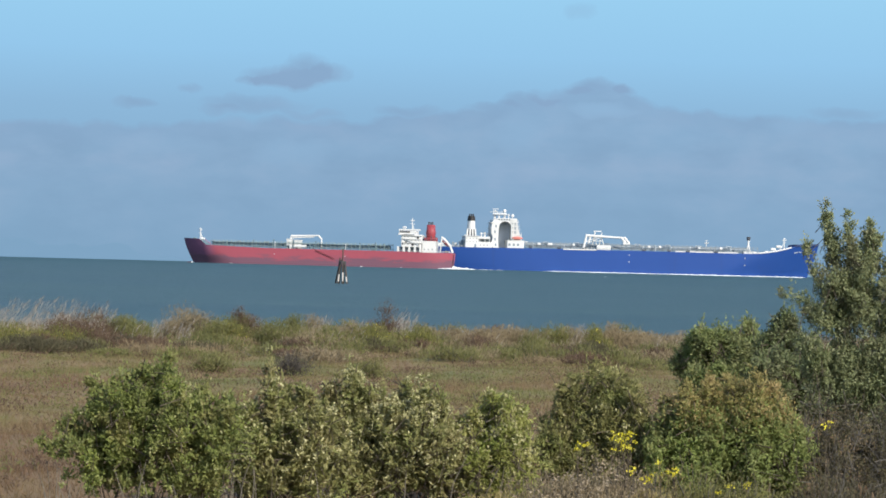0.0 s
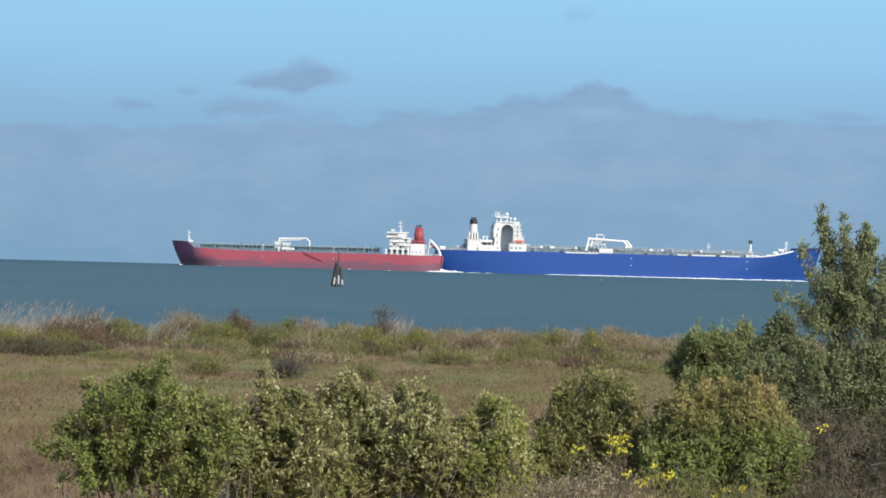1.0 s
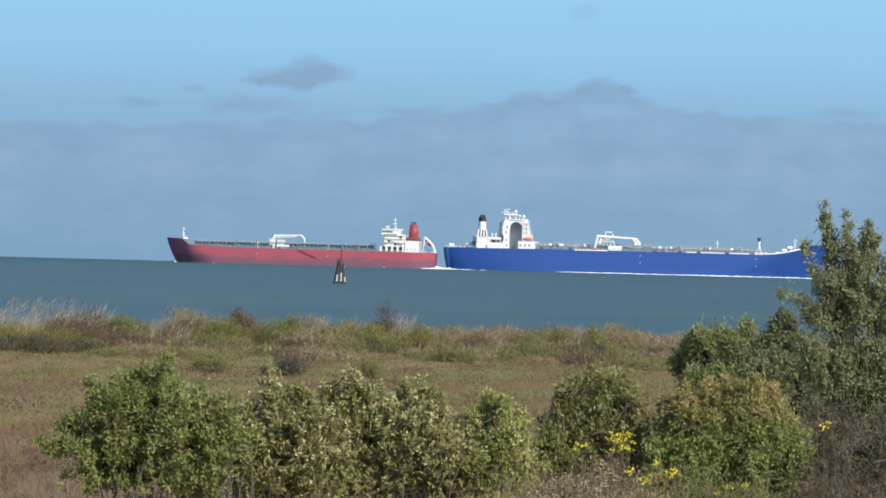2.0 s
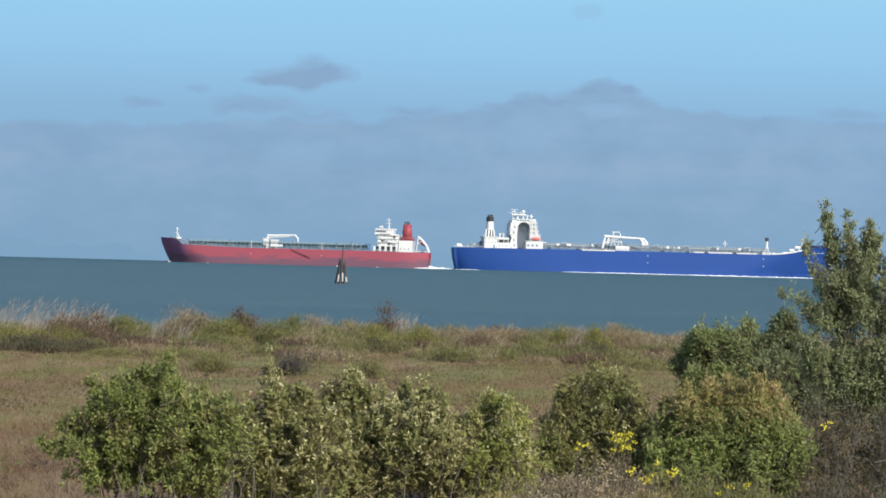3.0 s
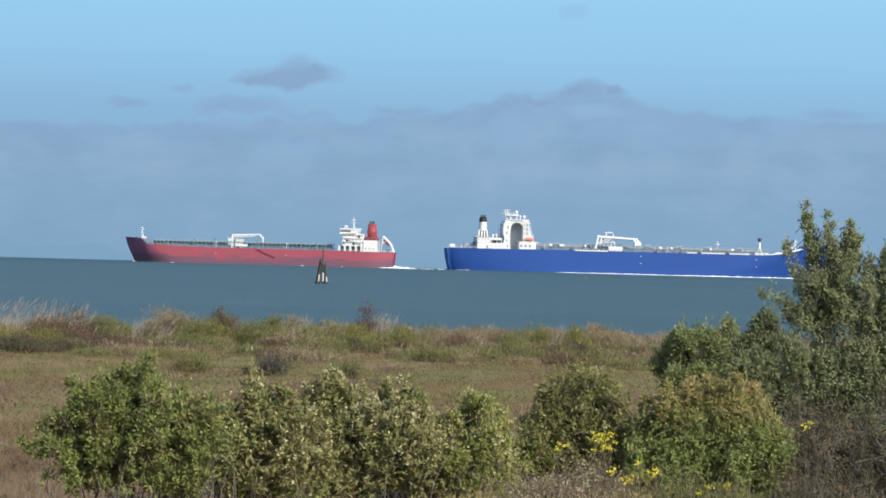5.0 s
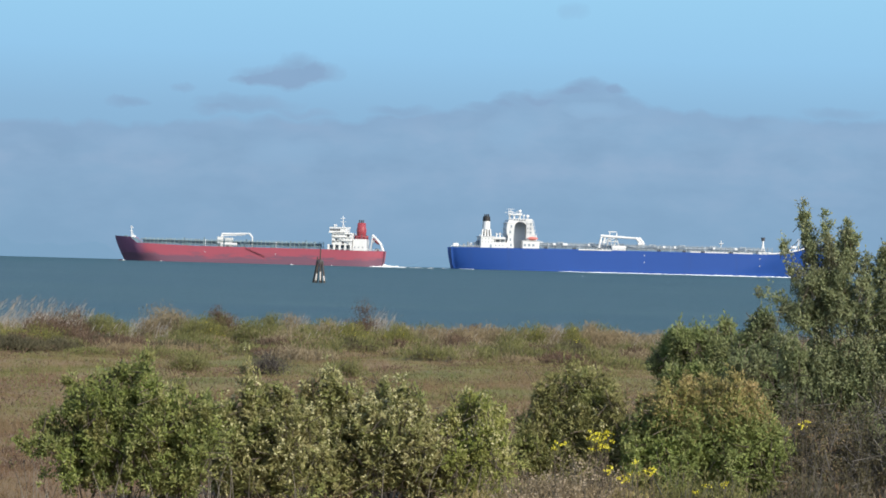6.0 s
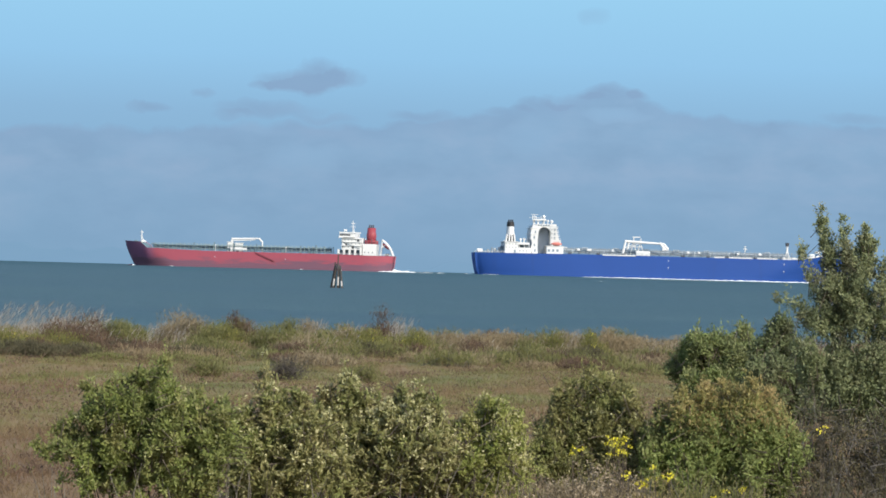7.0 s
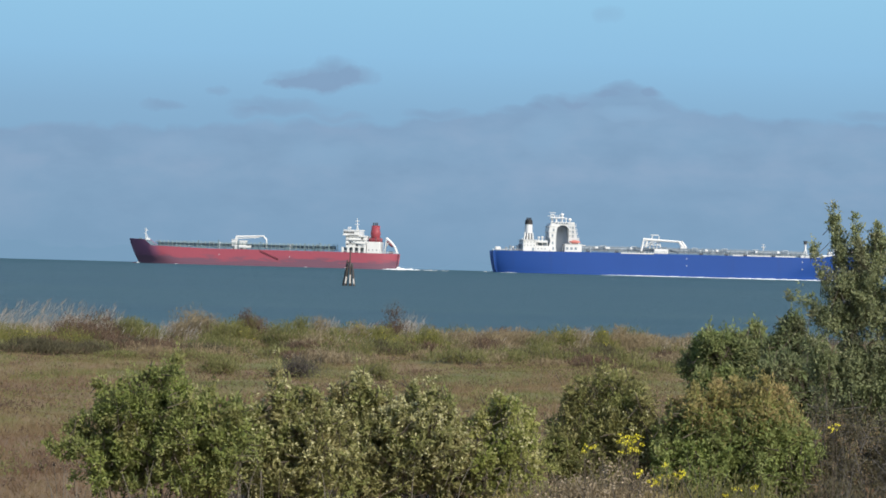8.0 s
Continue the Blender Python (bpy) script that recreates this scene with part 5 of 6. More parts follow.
BROWN_TOPPED_BOUGHS = [
    [(1.67, 1.53, 0.039), (1.66, 1.42, 0.079), (1.66, 1.21, 0.113)],
    [(1.79, 1.64, 0.039), (1.80, 1.53, 0.088), (1.80, 1.34, 0.113), (1.81, 1.09, 0.122)],
    [(1.96, 1.70, 0.039), (1.96, 1.60, 0.088), (1.97, 1.41, 0.113), (1.98, 1.12, 0.130)],
    [(2.13, 1.70, 0.039), (2.14, 1.60, 0.088), (2.16, 1.42, 0.113), (2.16, 1.12, 0.130)],
    [(2.28, 1.71, 0.039), (2.30, 1.61, 0.088), (2.32, 1.42, 0.113), (2.33, 1.13, 0.130)],
    [(2.42, 1.64, 0.039), (2.45, 1.53, 0.088), (2.49, 1.34, 0.105), (2.52, 1.09, 0.113)],
    [(2.59, 1.39, 0.039), (2.60, 1.28, 0.071), (2.62, 1.11, 0.080)],
    [(1.57, 1.36, 0.039), (1.56, 1.25, 0.071), (1.56, 1.06, 0.088)],
]
TREE_BOUGHS = [
    [(2.98, 3.04, 0.028), (3.00, 2.95, 0.042), (3.03, 2.80, 0.056), (3.06, 2.58, 0.074), (3.10, 2.33, 0.108), (3.13, 2.01, 0.140)],
    [(3.15, 2.97, 0.028), (3.16, 2.88, 0.042), (3.18, 2.74, 0.058), (3.21, 2.51, 0.086), (3.24, 2.20, 0.131)],
    [(3.33, 2.91, 0.032), (3.32, 2.82, 0.054), (3.30, 2.69, 0.070), (3.28, 2.47, 0.096), (3.28, 2.11, 0.140)],
    [(3.39, 2.81, 0.036), (3.37, 2.69, 0.057), (3.35, 2.51, 0.078)],
    [(3.48, 2.62, 0.045), (3.48, 2.47, 0.075), (3.45, 2.27, 0.105), (3.43, 1.98, 0.140)],
    [(2.84, 2.71, 0.031), (2.86, 2.64, 0.039), (2.90, 2.55, 0.042), (2.96, 2.39, 0.055), (3.02, 2.19, 0.087)],
]
TREE_BOUGHS += [
    [(2.64, 2.34, 0.036), (2.70, 2.34, 0.043), (2.78, 2.31, 0.046), (2.88, 2.22, 0.069), (2.99, 2.08, 0.105)],
    [(2.80, 1.97, 0.054), (2.89, 1.89, 0.102), (2.96, 1.74, 0.131), (3.01, 1.54, 0.131)],
    [(3.18, 1.87, 0.179), (3.19, 1.65, 0.191), (3.24, 1.48, 0.167)],
    [(3.43, 1.88, 0.161), (3.46, 1.66, 0.182), (3.44, 1.44, 0.149)],
    [(3.64, 2.69, 0.054), (3.64, 2.52, 0.102), (3.67, 2.21, 0.158), (3.69, 1.80, 0.194), (3.71, 1.40, 0.185)],
    [(3.84, 2.52, 0.054), (3.84, 2.25, 0.128), (3.88, 1.85, 0.185)],
    [(3.48, 1.58, 0.14), (3.56, 1.30, 0.16), (3.62, 1.02, 0.14)],
]


def along(boughs, y, step=0.055, stagger=0.10, forks=True):
    """Lobes strung closely along each bough; the boughs stand nearer and farther in turn and lean together at the foot."""
    lobes = []
    mid = sum(p[0] for b in boughs for p in b) / sum(len(b) for b in boughs)
    for j, b in enumerate(boughs):
        out = stagger * math.sin(2.4 * j + 1)
        x, z, r = b[-1]
        if forks:
            b = b + [(x + (mid - x) * 0.25, max(z - 0.25, 0.78), r * 0.8)]
        for (x0, z0, r0), (x1, z1, r1) in zip(b, b[1:]):
            n = max(1, int(math.hypot(x1 - x0, z1 - z0) / step))
            for i in range(n):
                t = i / n
                r = r0 + (r1 - r0) * t
                lobes.append((x0 + (x1 - x0) * t, y + out, z0 + (z1 - z0) * t, r, max(r, 0.04)))
    return lobes


def body(y, rows):
    """Lobes of the inner growth: (x, z, half width, half height)."""
    return [(x, y, z, w, h) for x, z, w, h in rows]


# near hedge of shrubs
bush("bush", "bright green leafy bush with thin bare lower stems", "bush", (-2.05, 24.8),
     along(GREEN_BOUGHS, 24.8) +
     body(24.8, [(-2.37, 1.45, 0.10, 0.09), (-1.74, 1.43, 0.15, 0.12), (-1.47, 1.42, 0.09, 0.10), (-2.29, 1.33, 0.15, 0.12), (-2.21, 1.21, 0.12, 0.10), (-2.04, 1.38, 0.11, 0.11), (-1.88, 1.28, 0.16, 0.13), (-1.68, 1.26, 0.17, 0.14), (-1.52, 1.22, 0.15, 0.14), (-2.55, 1.35, 0.06, 0.08), (-2.60, 1.18, 0.07, 0.07), (-2.50, 1.24, 0.09, 0.09), (-2.42, 1.08, 0.09, 0.11), (-2.23, 1.03, 0.08, 0.06), (-2.03, 1.05, 0.14, 0.09), (-1.87, 1.00, 0.13, 0.10), (-1.71, 1.02, 0.15, 0.12), (-1.55, 1.00, 0.15, 0.12), (-2.07, 0.91, 0.16, 0.06), (-2.17, 1.12, 0.10, 0.07), (-2.30, 0.93, 0.11, 0.05), (-1.96, 1.16, 0.13, 0.09)]),
     "leaf_bright", 56000, size=(0.031, 0.014), seed=11, twigs=0.11, bare=34, shoots=0.25, depth=0.2, leafless=0.45, loosely=0.42)
bush("bush", "olive bush full of cream seed heads", "bush", (-1.1, 26.2),
     along(OLIVE_A_BOUGHS, 26.2) +
     body(26.2, [(-1.46, 1.16, 0.21, 0.21), (-1.17, 1.17, 0.31, 0.27), (-0.88, 1.14, 0.25, 0.25), (-1.24, 0.89, 0.39, 0.15), (-0.83, 0.88, 0.25, 0.14)]),
     "leaf_olive", 42000, seed=12, tufts=1200, shoots=0.28, bare=26, twigs=0.11, depth=0.2, leafless=0.4, loosely=0.42, size=(0.040, 0.0135))
bush("bush", "olive bush full of cream seed heads", "bush", (-0.62, 26.7),
     along(OLIVE_B_BOUGHS, 26.7) +
     body(26.7, [(-0.73, 1.20, 0.26, 0.25), (-0.46, 1.16, 0.23, 0.23), (-0.62, 0.91, 0.38, 0.18)]),
     "leaf_olive", 34800, seed=13, tufts=1700, shoots=0.28, twigs=0.11, depth=0.2, bare=22, leafless=0.25, loosely=0.42, size=(0.040, 0.0135))
bush("bush", "olive bush with scattered cream seed heads", "bush", (-0.18, 26.5),
     along(OLIVE_C_BOUGHS, 26.5) +
     body(26.5, [(-0.19, 1.16, 0.29, 0.25), (0.11, 1.06, 0.21, 0.21), (-0.16, 0.90, 0.39, 0.17), (-0.34, 0.89, 0.21, 0.12), (0.07, 0.87, 0.21, 0.12), (-0.45, 0.92, 0.15, 0.14), (-0.51, 0.86, 0.17, 0.10)]),
     "leaf_olive", 36500, seed=14, tufts=1900, shoots=0.28, twigs=0.11, depth=0.2, bare=8, leafless=0.2, loosely=0.42, size=(0.040, 0.0135))
bush("bush", "yellow-green feathery bush beside the olive ones", "bush", (0.38, 26.5),
     along(FEATHERY_BOUGHS, 26.5) +
     body(26.5, [(0.23, 1.15, 0.17, 0.17), (0.48, 1.11, 0.19, 0.20), (0.36, 0.95, 0.29, 0.17), (0.62, 1.03, 0.14, 0.17), (0.53, 0.87, 0.25, 0.12), (0.63, 0.91, 0.10, 0.14), (0.36, 0.80, 0.26, 0.12), (0.55, 0.78, 0.16, 0.10)]),
     "leaf_fresh", 33000, size=(0.036, 0.010), seed=15, tufts=650, twigs=0.12, depth=0.2, leafless=0.2, loosely=0.6, lift=1.0, bare=12, shoots=0.3)
bush("bush", "dense dark olive bush with pale tips", "bush", (1.08, 27.2),
     along(DUSKY_BOUGHS, 27.2) +
     body(27.2, [(0.85, 1.09, 0.17, 0.21), (1.18, 1.05, 0.34, 0.26), (1.45, 1.12, 0.19, 0.26), (0.97, 0.88, 0.30, 0.15), (0.77, 1.11, 0.14, 0.20)]),
     "leaf_dusk", 43500, size=(0.034, 0.011), seed=16, tufts=160, twigs=0.11, shoots=0.3, depth=0.2, leafless=0.5, loosely=0.42)
bush("bush", "broad green bush with rusty brown flowering top", "bush", (2.1, 26.8),
     along(BROWN_TOPPED_BOUGHS, 26.8) +
     body(26.8, [(2.07, 1.37, 0.34, 0.21), (1.62, 1.19, 0.17, 0.21), (1.87, 1.14, 0.29, 0.25), (2.29, 1.17, 0.31, 0.25), (2.52, 1.15, 0.16, 0.23), (2.13, 0.93, 0.46, 0.15), (2.59, 1.20, 0.14, 0.21), (2.57, 0.99, 0.17, 0.15)]),
     "leaf_mid", 66700, size=(0.034, 0.011), seed=17, top_leaf="leaf_brown", shoots=0.22, twigs=0.11, depth=0.2, leafless=0.5, loosely=0.42)
bush("bush", "light green bush behind the hedge", "bush", (2.6, 34.0),
     [(2.43, 34.00, 1.81, 0.17, 0.15), (2.63, 34.00, 1.82, 0.15, 0.14), (2.31, 34.00, 1.67, 0.15, 0.17), (2.53, 34.00, 1.68, 0.24, 0.19), (2.84, 34.00, 1.88, 0.11, 0.16), (2.88, 34.00, 1.69, 0.19, 0.21), (2.70, 34.00, 1.47, 0.32, 0.19), (2.38, 34.00, 1.41, 0.19, 0.16)],
     "leaf_soft", 31900, size=(0.036, 0.014), seed=18)
bush("bush", "dark grey-green bush beside the tall one", "bush", (3.2, 32.5),
     [(3.05, 32.50, 1.99, 0.12, 0.18), (2.93, 32.50, 1.83, 0.15, 0.18), (3.13, 32.50, 1.76, 0.18, 0.20), (2.88, 32.50, 1.62, 0.20, 0.20), (3.17, 32.50, 1.48, 0.23, 0.25)],
     "leaf_dark", 24650, size=(0.034, 0.014), seed=19)
bush("tree", "tall grey-green coastal shrub tree with dry twiggy base", "tree", (3.25, 28.6),
     along(TREE_BOUGHS, 28.6, stagger=0.04, forks=False),
     "leaf_grey", 108000, size=(0.028, 0.012), seed=20, twigs=0.10, stems=14, lift=1.3, shell=0.2, shoots=0.08, depth=0.12, loosely=0.8, leafless=0.6)
bush("bush", "dry twiggy undergrowth with few grey-green leaves", "bush", (3.05, 27.0),
     [(2.89, 27.00, 1.32, 0.19, 0.21), (3.11, 27.00, 1.20, 0.25, 0.25), (3.32, 27.00, 1.25, 0.25, 0.30), (2.77, 27.00, 1.06, 0.21, 0.19), (3.03, 27.00, 0.99, 0.30, 0.17), (3.41, 27.00, 1.00, 0.30, 0.19), (3.66, 27.00, 1.17, 0.25, 0.30)],
     "bank_dark", 12000, size=(0.028, 0.011), seed=22, bark="twig", stems=14, bare=60, shoots=0.3, leafless=0.6)


def scrub(name, label, category, foot, width, height, mat, count, seed, blade=(0.10, 0.006), bark="pale_twig", up=1.3, depth=None, heads=None):
    """A mound of fine upright stalks and narrow leaves, taller in the middle."""
    r = np.random.default_rng(seed)
    fx, fy = foot
    fz = float(land_height(np.array(fx), np.array(fy)))
    o = np.array((fx, fy, fz - 0.02))
    ob = thing(name, pose(fx, fy, fz - 0.02), label, category)
    depth = depth or width
    # sprigs of uneven height stand close together, each fanning out a little
    k = int(np.clip(width * 20, 7, 30))
    a, q = r.random(k) * 2 * math.pi, np.sqrt(r.random(k))
    cx, cy = q * np.cos(a) * width / 2, q * np.sin(a) * depth / 2
    high = height * (0.55 + 0.68 * r.random(k) ** 1.4) * (1 - 0.45 * q ** 2.2)
    girth = 0.045 + 0.06 * r.random(k)
    w = r.choice(k, count, p=high / high.sum())
    t = r.random(count) ** 0.8
    wisp = r.random(count) < 0.10
    t[wisp] = 0.9 + 0.3 * r.random(wisp.sum())
    fan = girth[w] * (0.7 + 1.1 * t) * np.where(wisp, 0.8, 1.0)
    x, y = cx[w] + fan * r.normal(size=count), cy[w] + fan * r.normal(size=count)
    tall = high[w]
    p = np.stack([x, y, tall * t * (1 - 0.12 * r.random(count))], 1)
    d = unit(np.stack([np.full(count, 0.10), np.zeros(count), np.full(count, up)], 1) + 0.55 * r.normal(size=(count, 3)))
    face = unit(np.tile(np.array((0.5, -0.5, 0.5)), (count, 1)) + 0.5 * r.normal(size=(count, 3)))
    v, f = leaf_quads(p, d, blade[0] * 0.85, blade[1] * 0.85, r, face)
    sheet("crown", v, f, M[mat], ob)
    sv, sf = [], []
    for i in range(34):
        j = r.integers(count)
        limb(sv, sf, [(cx[w[j]], cy[w[j]], 0), (x[j] * 0.5 + cx[w[j]] * 0.5, y[j], tall[j] * 0.5), (x[j], y[j], tall[j] * (0.9 + 0.25 * r.random()))], 0.005, 0.002, 3)
    tagged(sheet("stalk_tangle", np.array(sv), sf, M[bark], ob), kind="stuff")
    if heads:
        n = int(heads[1])
        k = r.choice(count, n)
        pp = np.stack([x[k], y[k], tall[k] * (0.8 + 0.3 * r.random(n))], 1)
        pp = np.repeat(pp, 5, 0) + 0.02 * r.normal(size=(n * 5, 3))
        v, f = leaf_quads(pp, unit(r.normal(size=pp.shape)), 0.022, 0.012, r)
        tagged(sheet("seed_spray", v, f, M[heads[0]], ob), kind="stuff")
    return ob


def shore_row():
    """Mounds along the bank: (x, y, top, width) each, and what grows there."""
    kinds = {
        "g": ("bank_gold", "yellow-green goldenrod mound on the bank", ("flower", 14)),
        "o": ("bank_green", "olive-green low shrub on the bank", None),
        "b": ("leaf_purple", "dull reddish-brown stand of dry stalks on the bank", None),
        "r": ("bank_rust", "rusty brown stand of dry stalks on the bank", None),
        "k": ("leaf_purple", "tall dark brown dead tuft on the bank", None),
        "t": ("leaf_dry", "buff dry grass mound on the bank", None),
        "d": ("bank_dark", "dark grey-green low shrub on the bank, in places standing in for shade", None),
    }
    stands = {
        "g": [(-8.04, 68.00, 1.17, 0.96), (-7.46, 68.00, 1.16, 0.91), (-8.84, 68.00, 1.13, 1.17)] + [(-1.62, 74.00, 1.14, 0.93), (-1.30, 74.00, 1.07, 0.58), (-0.52, 74.00, 1.21, 0.52), (2.31, 74.00, 1.29, 0.49), (3.01, 74.00, 1.33, 0.56), (-4.47, 74.00, 1.19, 0.58), (-2.78, 74.00, 0.96, 0.58)],
        "b": [(-7.27, 73.00, 1.30, 1.03), (-7.78, 73.00, 1.22, 0.80)] + [(-7.03, 76.00, 1.12, 0.55), (-4.29, 76.00, 1.28, 0.40)],
        "r": [(0.24, 76.00, 1.12, 0.95), (0.83, 76.00, 1.16, 0.83), (1.37, 76.00, 1.12, 0.71), (3.63, 76.00, 1.16, 0.60)],
        "k": [(-1.39, 80.00, 1.43, 0.43)],
        "o": [(-6.66, 66.50, 0.84, 0.62), (-6.08, 66.50, 0.79, 0.52)] + [(-6.66, 75.00, 1.26, 0.40), (-6.44, 75.00, 1.01, 0.42), (-4.80, 75.00, 1.19, 0.70), (-4.35, 75.00, 1.23, 0.70), (-3.17, 75.00, 1.14, 0.56), (-0.71, 75.00, 1.19, 0.53), (-3.85, 75.00, 1.10, 0.59), (-3.48, 75.00, 1.12, 0.59), (-2.41, 75.00, 1.02, 0.59), (-1.03, 75.00, 1.05, 0.70), (1.76, 75.00, 1.08, 0.59), (3.76, 75.00, 1.09, 0.82), (4.58, 75.00, 1.06, 0.94), (5.76, 75.00, 1.04, 1.06), (7.05, 75.00, 1.08, 1.06), (8.46, 75.00, 1.12, 1.17), (9.87, 75.00, 1.15, 1.29)],
        "t": [(-5.69, 78.00, 1.32, 0.71), (-5.32, 78.00, 1.17, 0.61), (-2.88, 78.00, 1.22, 0.66), (-2.14, 78.00, 1.09, 0.61), (-0.12, 78.00, 1.07, 0.73), (2.75, 78.00, 1.10, 0.61), (3.48, 78.00, 1.16, 0.61), (4.28, 78.00, 1.06, 0.86), (5.01, 78.00, 1.03, 0.73), (6.35, 78.00, 1.04, 1.10), (7.94, 78.00, 1.09, 1.10), (9.53, 78.00, 1.13, 1.34), (-11.12, 78.00, 1.03, 1.47)],
        # the first four are added as the shaded undersides of the golden mounds
        "d": [(-7.79, 65.50, 0.89, 0.72), (-7.28, 65.50, 0.90, 0.82), (-6.81, 65.50, 0.89, 0.62), (-8.51, 65.50, 0.87, 0.92)] + [(-3.01, 70.00, 0.99, 0.55), (-1.47, 70.00, 0.94, 0.77), (-4.76, 70.00, 0.94, 0.66), (2.86, 70.00, 1.01, 0.66), (1.10, 70.00, 0.96, 0.66), (-6.03, 70.00, 0.95, 0.44)],
    }
    i = 0
    for k, spots in stands.items():
        mat, label, heads = kinds[k]
        for x, y, z, w in spots:
            if k == "o" and x > 1.5:
                mat, label = (("leaf_dry", "buff dry herbs on the bank"), ("bank_green", "olive-green low shrub on the bank"), ("bank_rust", "rusty brown herbs on the bank"))[i % 3]
            scrub("shore_shrub", label, "shrub", (x, y + 1.2 * math.sin(i * 2.4)), w * 1.2, (z - 0.66) * (0.82 if k == "g" and x > 2 else 1.0), mat, 3600, 100 + i, (0.10, 0.013), "bark", 1.0, 1.5, heads)
            i += 1


def shore_fill():
    """Lower and taller growth between the mounds, in loose rows from the meadow to the water."""
    r = random.Random(21)
    mats = (("bank_green", "olive-green herbs on the bank"), ("leaf_dry", "buff dry grass tussock on the bank"), ("bank_rust", "rusty brown herbs on the bank"),
            ("leaf_purple", "reddish-brown dry stalks on the bank"), ("bank_green", "olive-green herbs on the bank"))
    for y0, h0, h1, n in ((66.5, 0.16, 0.30, 18), (69, 0.20, 0.36, 20), (71.5, 0.22, 0.38, 22), (74.5, 0.26, 0.42, 24), (80, 0.28, 0.48, 24), (84, 0.25, 0.42, 22)):
        for i in range(n):
            x = (i + r.random()) / n * 21 - 10.5
            mat, label = r.choice(mats)
            if y0 > 73 and abs(x + 0.0844 * y0) < 0.7:
                continue          # a gap down to the water
            scrub("bank_tussock", label, "shrub", (x, y0 + r.uniform(-1.3, 1.3)), r.uniform(0.8, 1.5), r.uniform(h0, h1), mat, 1700, r.randrange(9999),
                  (0.11, 0.014), "twig", 1.1, 1.2)


shore_row()
shore_fill()
for i, ((x, y, z, w), mat) in enumerate(zip([(-2.37, 56.00, 0.97, 0.37), (-3.63, 56.00, 0.85, 0.53), (-1.17, 56.00, 0.90, 0.44)], ("bank_grey", "bank_green", "bank_green"))):
    scrub("meadow_shrub", "small dark shrub standing in the meadow" if i == 0 else "small olive shrub standing in the meadow", "shrub",
          (x, y), w, z - 0.62, mat, 2200, 200 + i, (0.09, 0.010), "bark", 0.9)

# dry scrub with yellow flowers at the near edge
for i, ((x, y, z, w), mat) in enumerate(zip([(0.80, 25.30, 0.95, 0.40), (1.07, 25.30, 1.08, 0.44), (0.96, 25.30, 1.00, 0.36), (1.45, 25.30, 0.98, 0.44), (1.79, 25.30, 0.98, 0.44), (2.17, 25.30, 0.97, 0.48), (2.60, 25.30, 1.04, 0.48), (0.42, 25.30, 0.84, 0.44), (3.00, 25.30, 1.04, 0.59), (1.25, 25.30, 1.03, 0.32)],
                                            ("leaf_dry", "leaf_dry", "leaf_dry", "leaf_brown", "bank_green", "bank_green", "bank_dark", "leaf_brown", "bank_dark", "leaf_dry"))):
    scrub("dry_scrub", "dry buff scrub with pale seed heads" if mat == "leaf_dry" else "low mixed scrub at the hedge's foot", "shrub", (x, y), w * 1.1, z - 0.66, mat, 2600, 300 + i,
          (0.045, 0.008), "twig", 1.0, 0.7, ("buff_seed", 110) if mat == "leaf_dry" else None)


def flowers(spots, seed):
    r = np.random.default_rng(seed)
    for x, y, z, w in spots:
        fz = float(land_height(np.array(x), np.array(y)))
        ob = thing("yellow_flower", pose(x, y, fz - 0.02), "wild plant with a spray of bright yellow flowers", "flower", "yellow flowers by the hedge")
        n = max(3, int((w / 0.032) ** 1.7))
        tips = np.stack([r.normal(size=n) * w * 0.35, r.normal(size=n) * 0.05, z - fz + r.normal(size=n) * w * 0.35], 1)
        sv, sf = [], []
        for tp in tips[:9]:
            limb(sv, sf, [(0, 0.12, 0), tp * (0.4, 0.6, 0.55) + (0.01, 0.06, 0), tp], 0.0018, 0.0010, 4)
        tagged(sheet("stalk_spray", np.array(sv), sf, M["bark"], ob), kind="stuff")
        pp = np.repeat(tips, 9, 0) + r.normal(size=(n * 9, 3)) * (0.010, 0.010, 0.005)
        v, f = leaf_quads(pp, unit(r.normal(size=pp.shape) + (0, -0.3, 0.5)), 0.017, 0.010, r)
        tagged(sheet("blossom", v, f, M["flower"], ob), kind="stuff")


flowers([(1.24, 25.0, 1.35, 0.15), (1.18, 25.0, 1.37, 0.08), (1.27, 25.0, 1.29, 0.1), (1.29, 25.0, 1.38, 0.05), (0.97, 25.0, 1.3, 0.06), (0.93, 25.0, 1.29, 0.04), (1.51, 25.0, 1.16, 0.06), (1.58, 25.0, 1.13, 0.08), (1.62, 25.0, 1.11, 0.05), (1.44, 25.0, 1.1, 0.05), (1.32, 25.0, 1.13, 0.04), (1.93, 25.0, 1.03, 0.08), (2.11, 25.0, 1.06, 0.05), (2.66, 25.0, 1.5, 0.05), (1.4, 25.0, 1.08, 0.04)], 5)


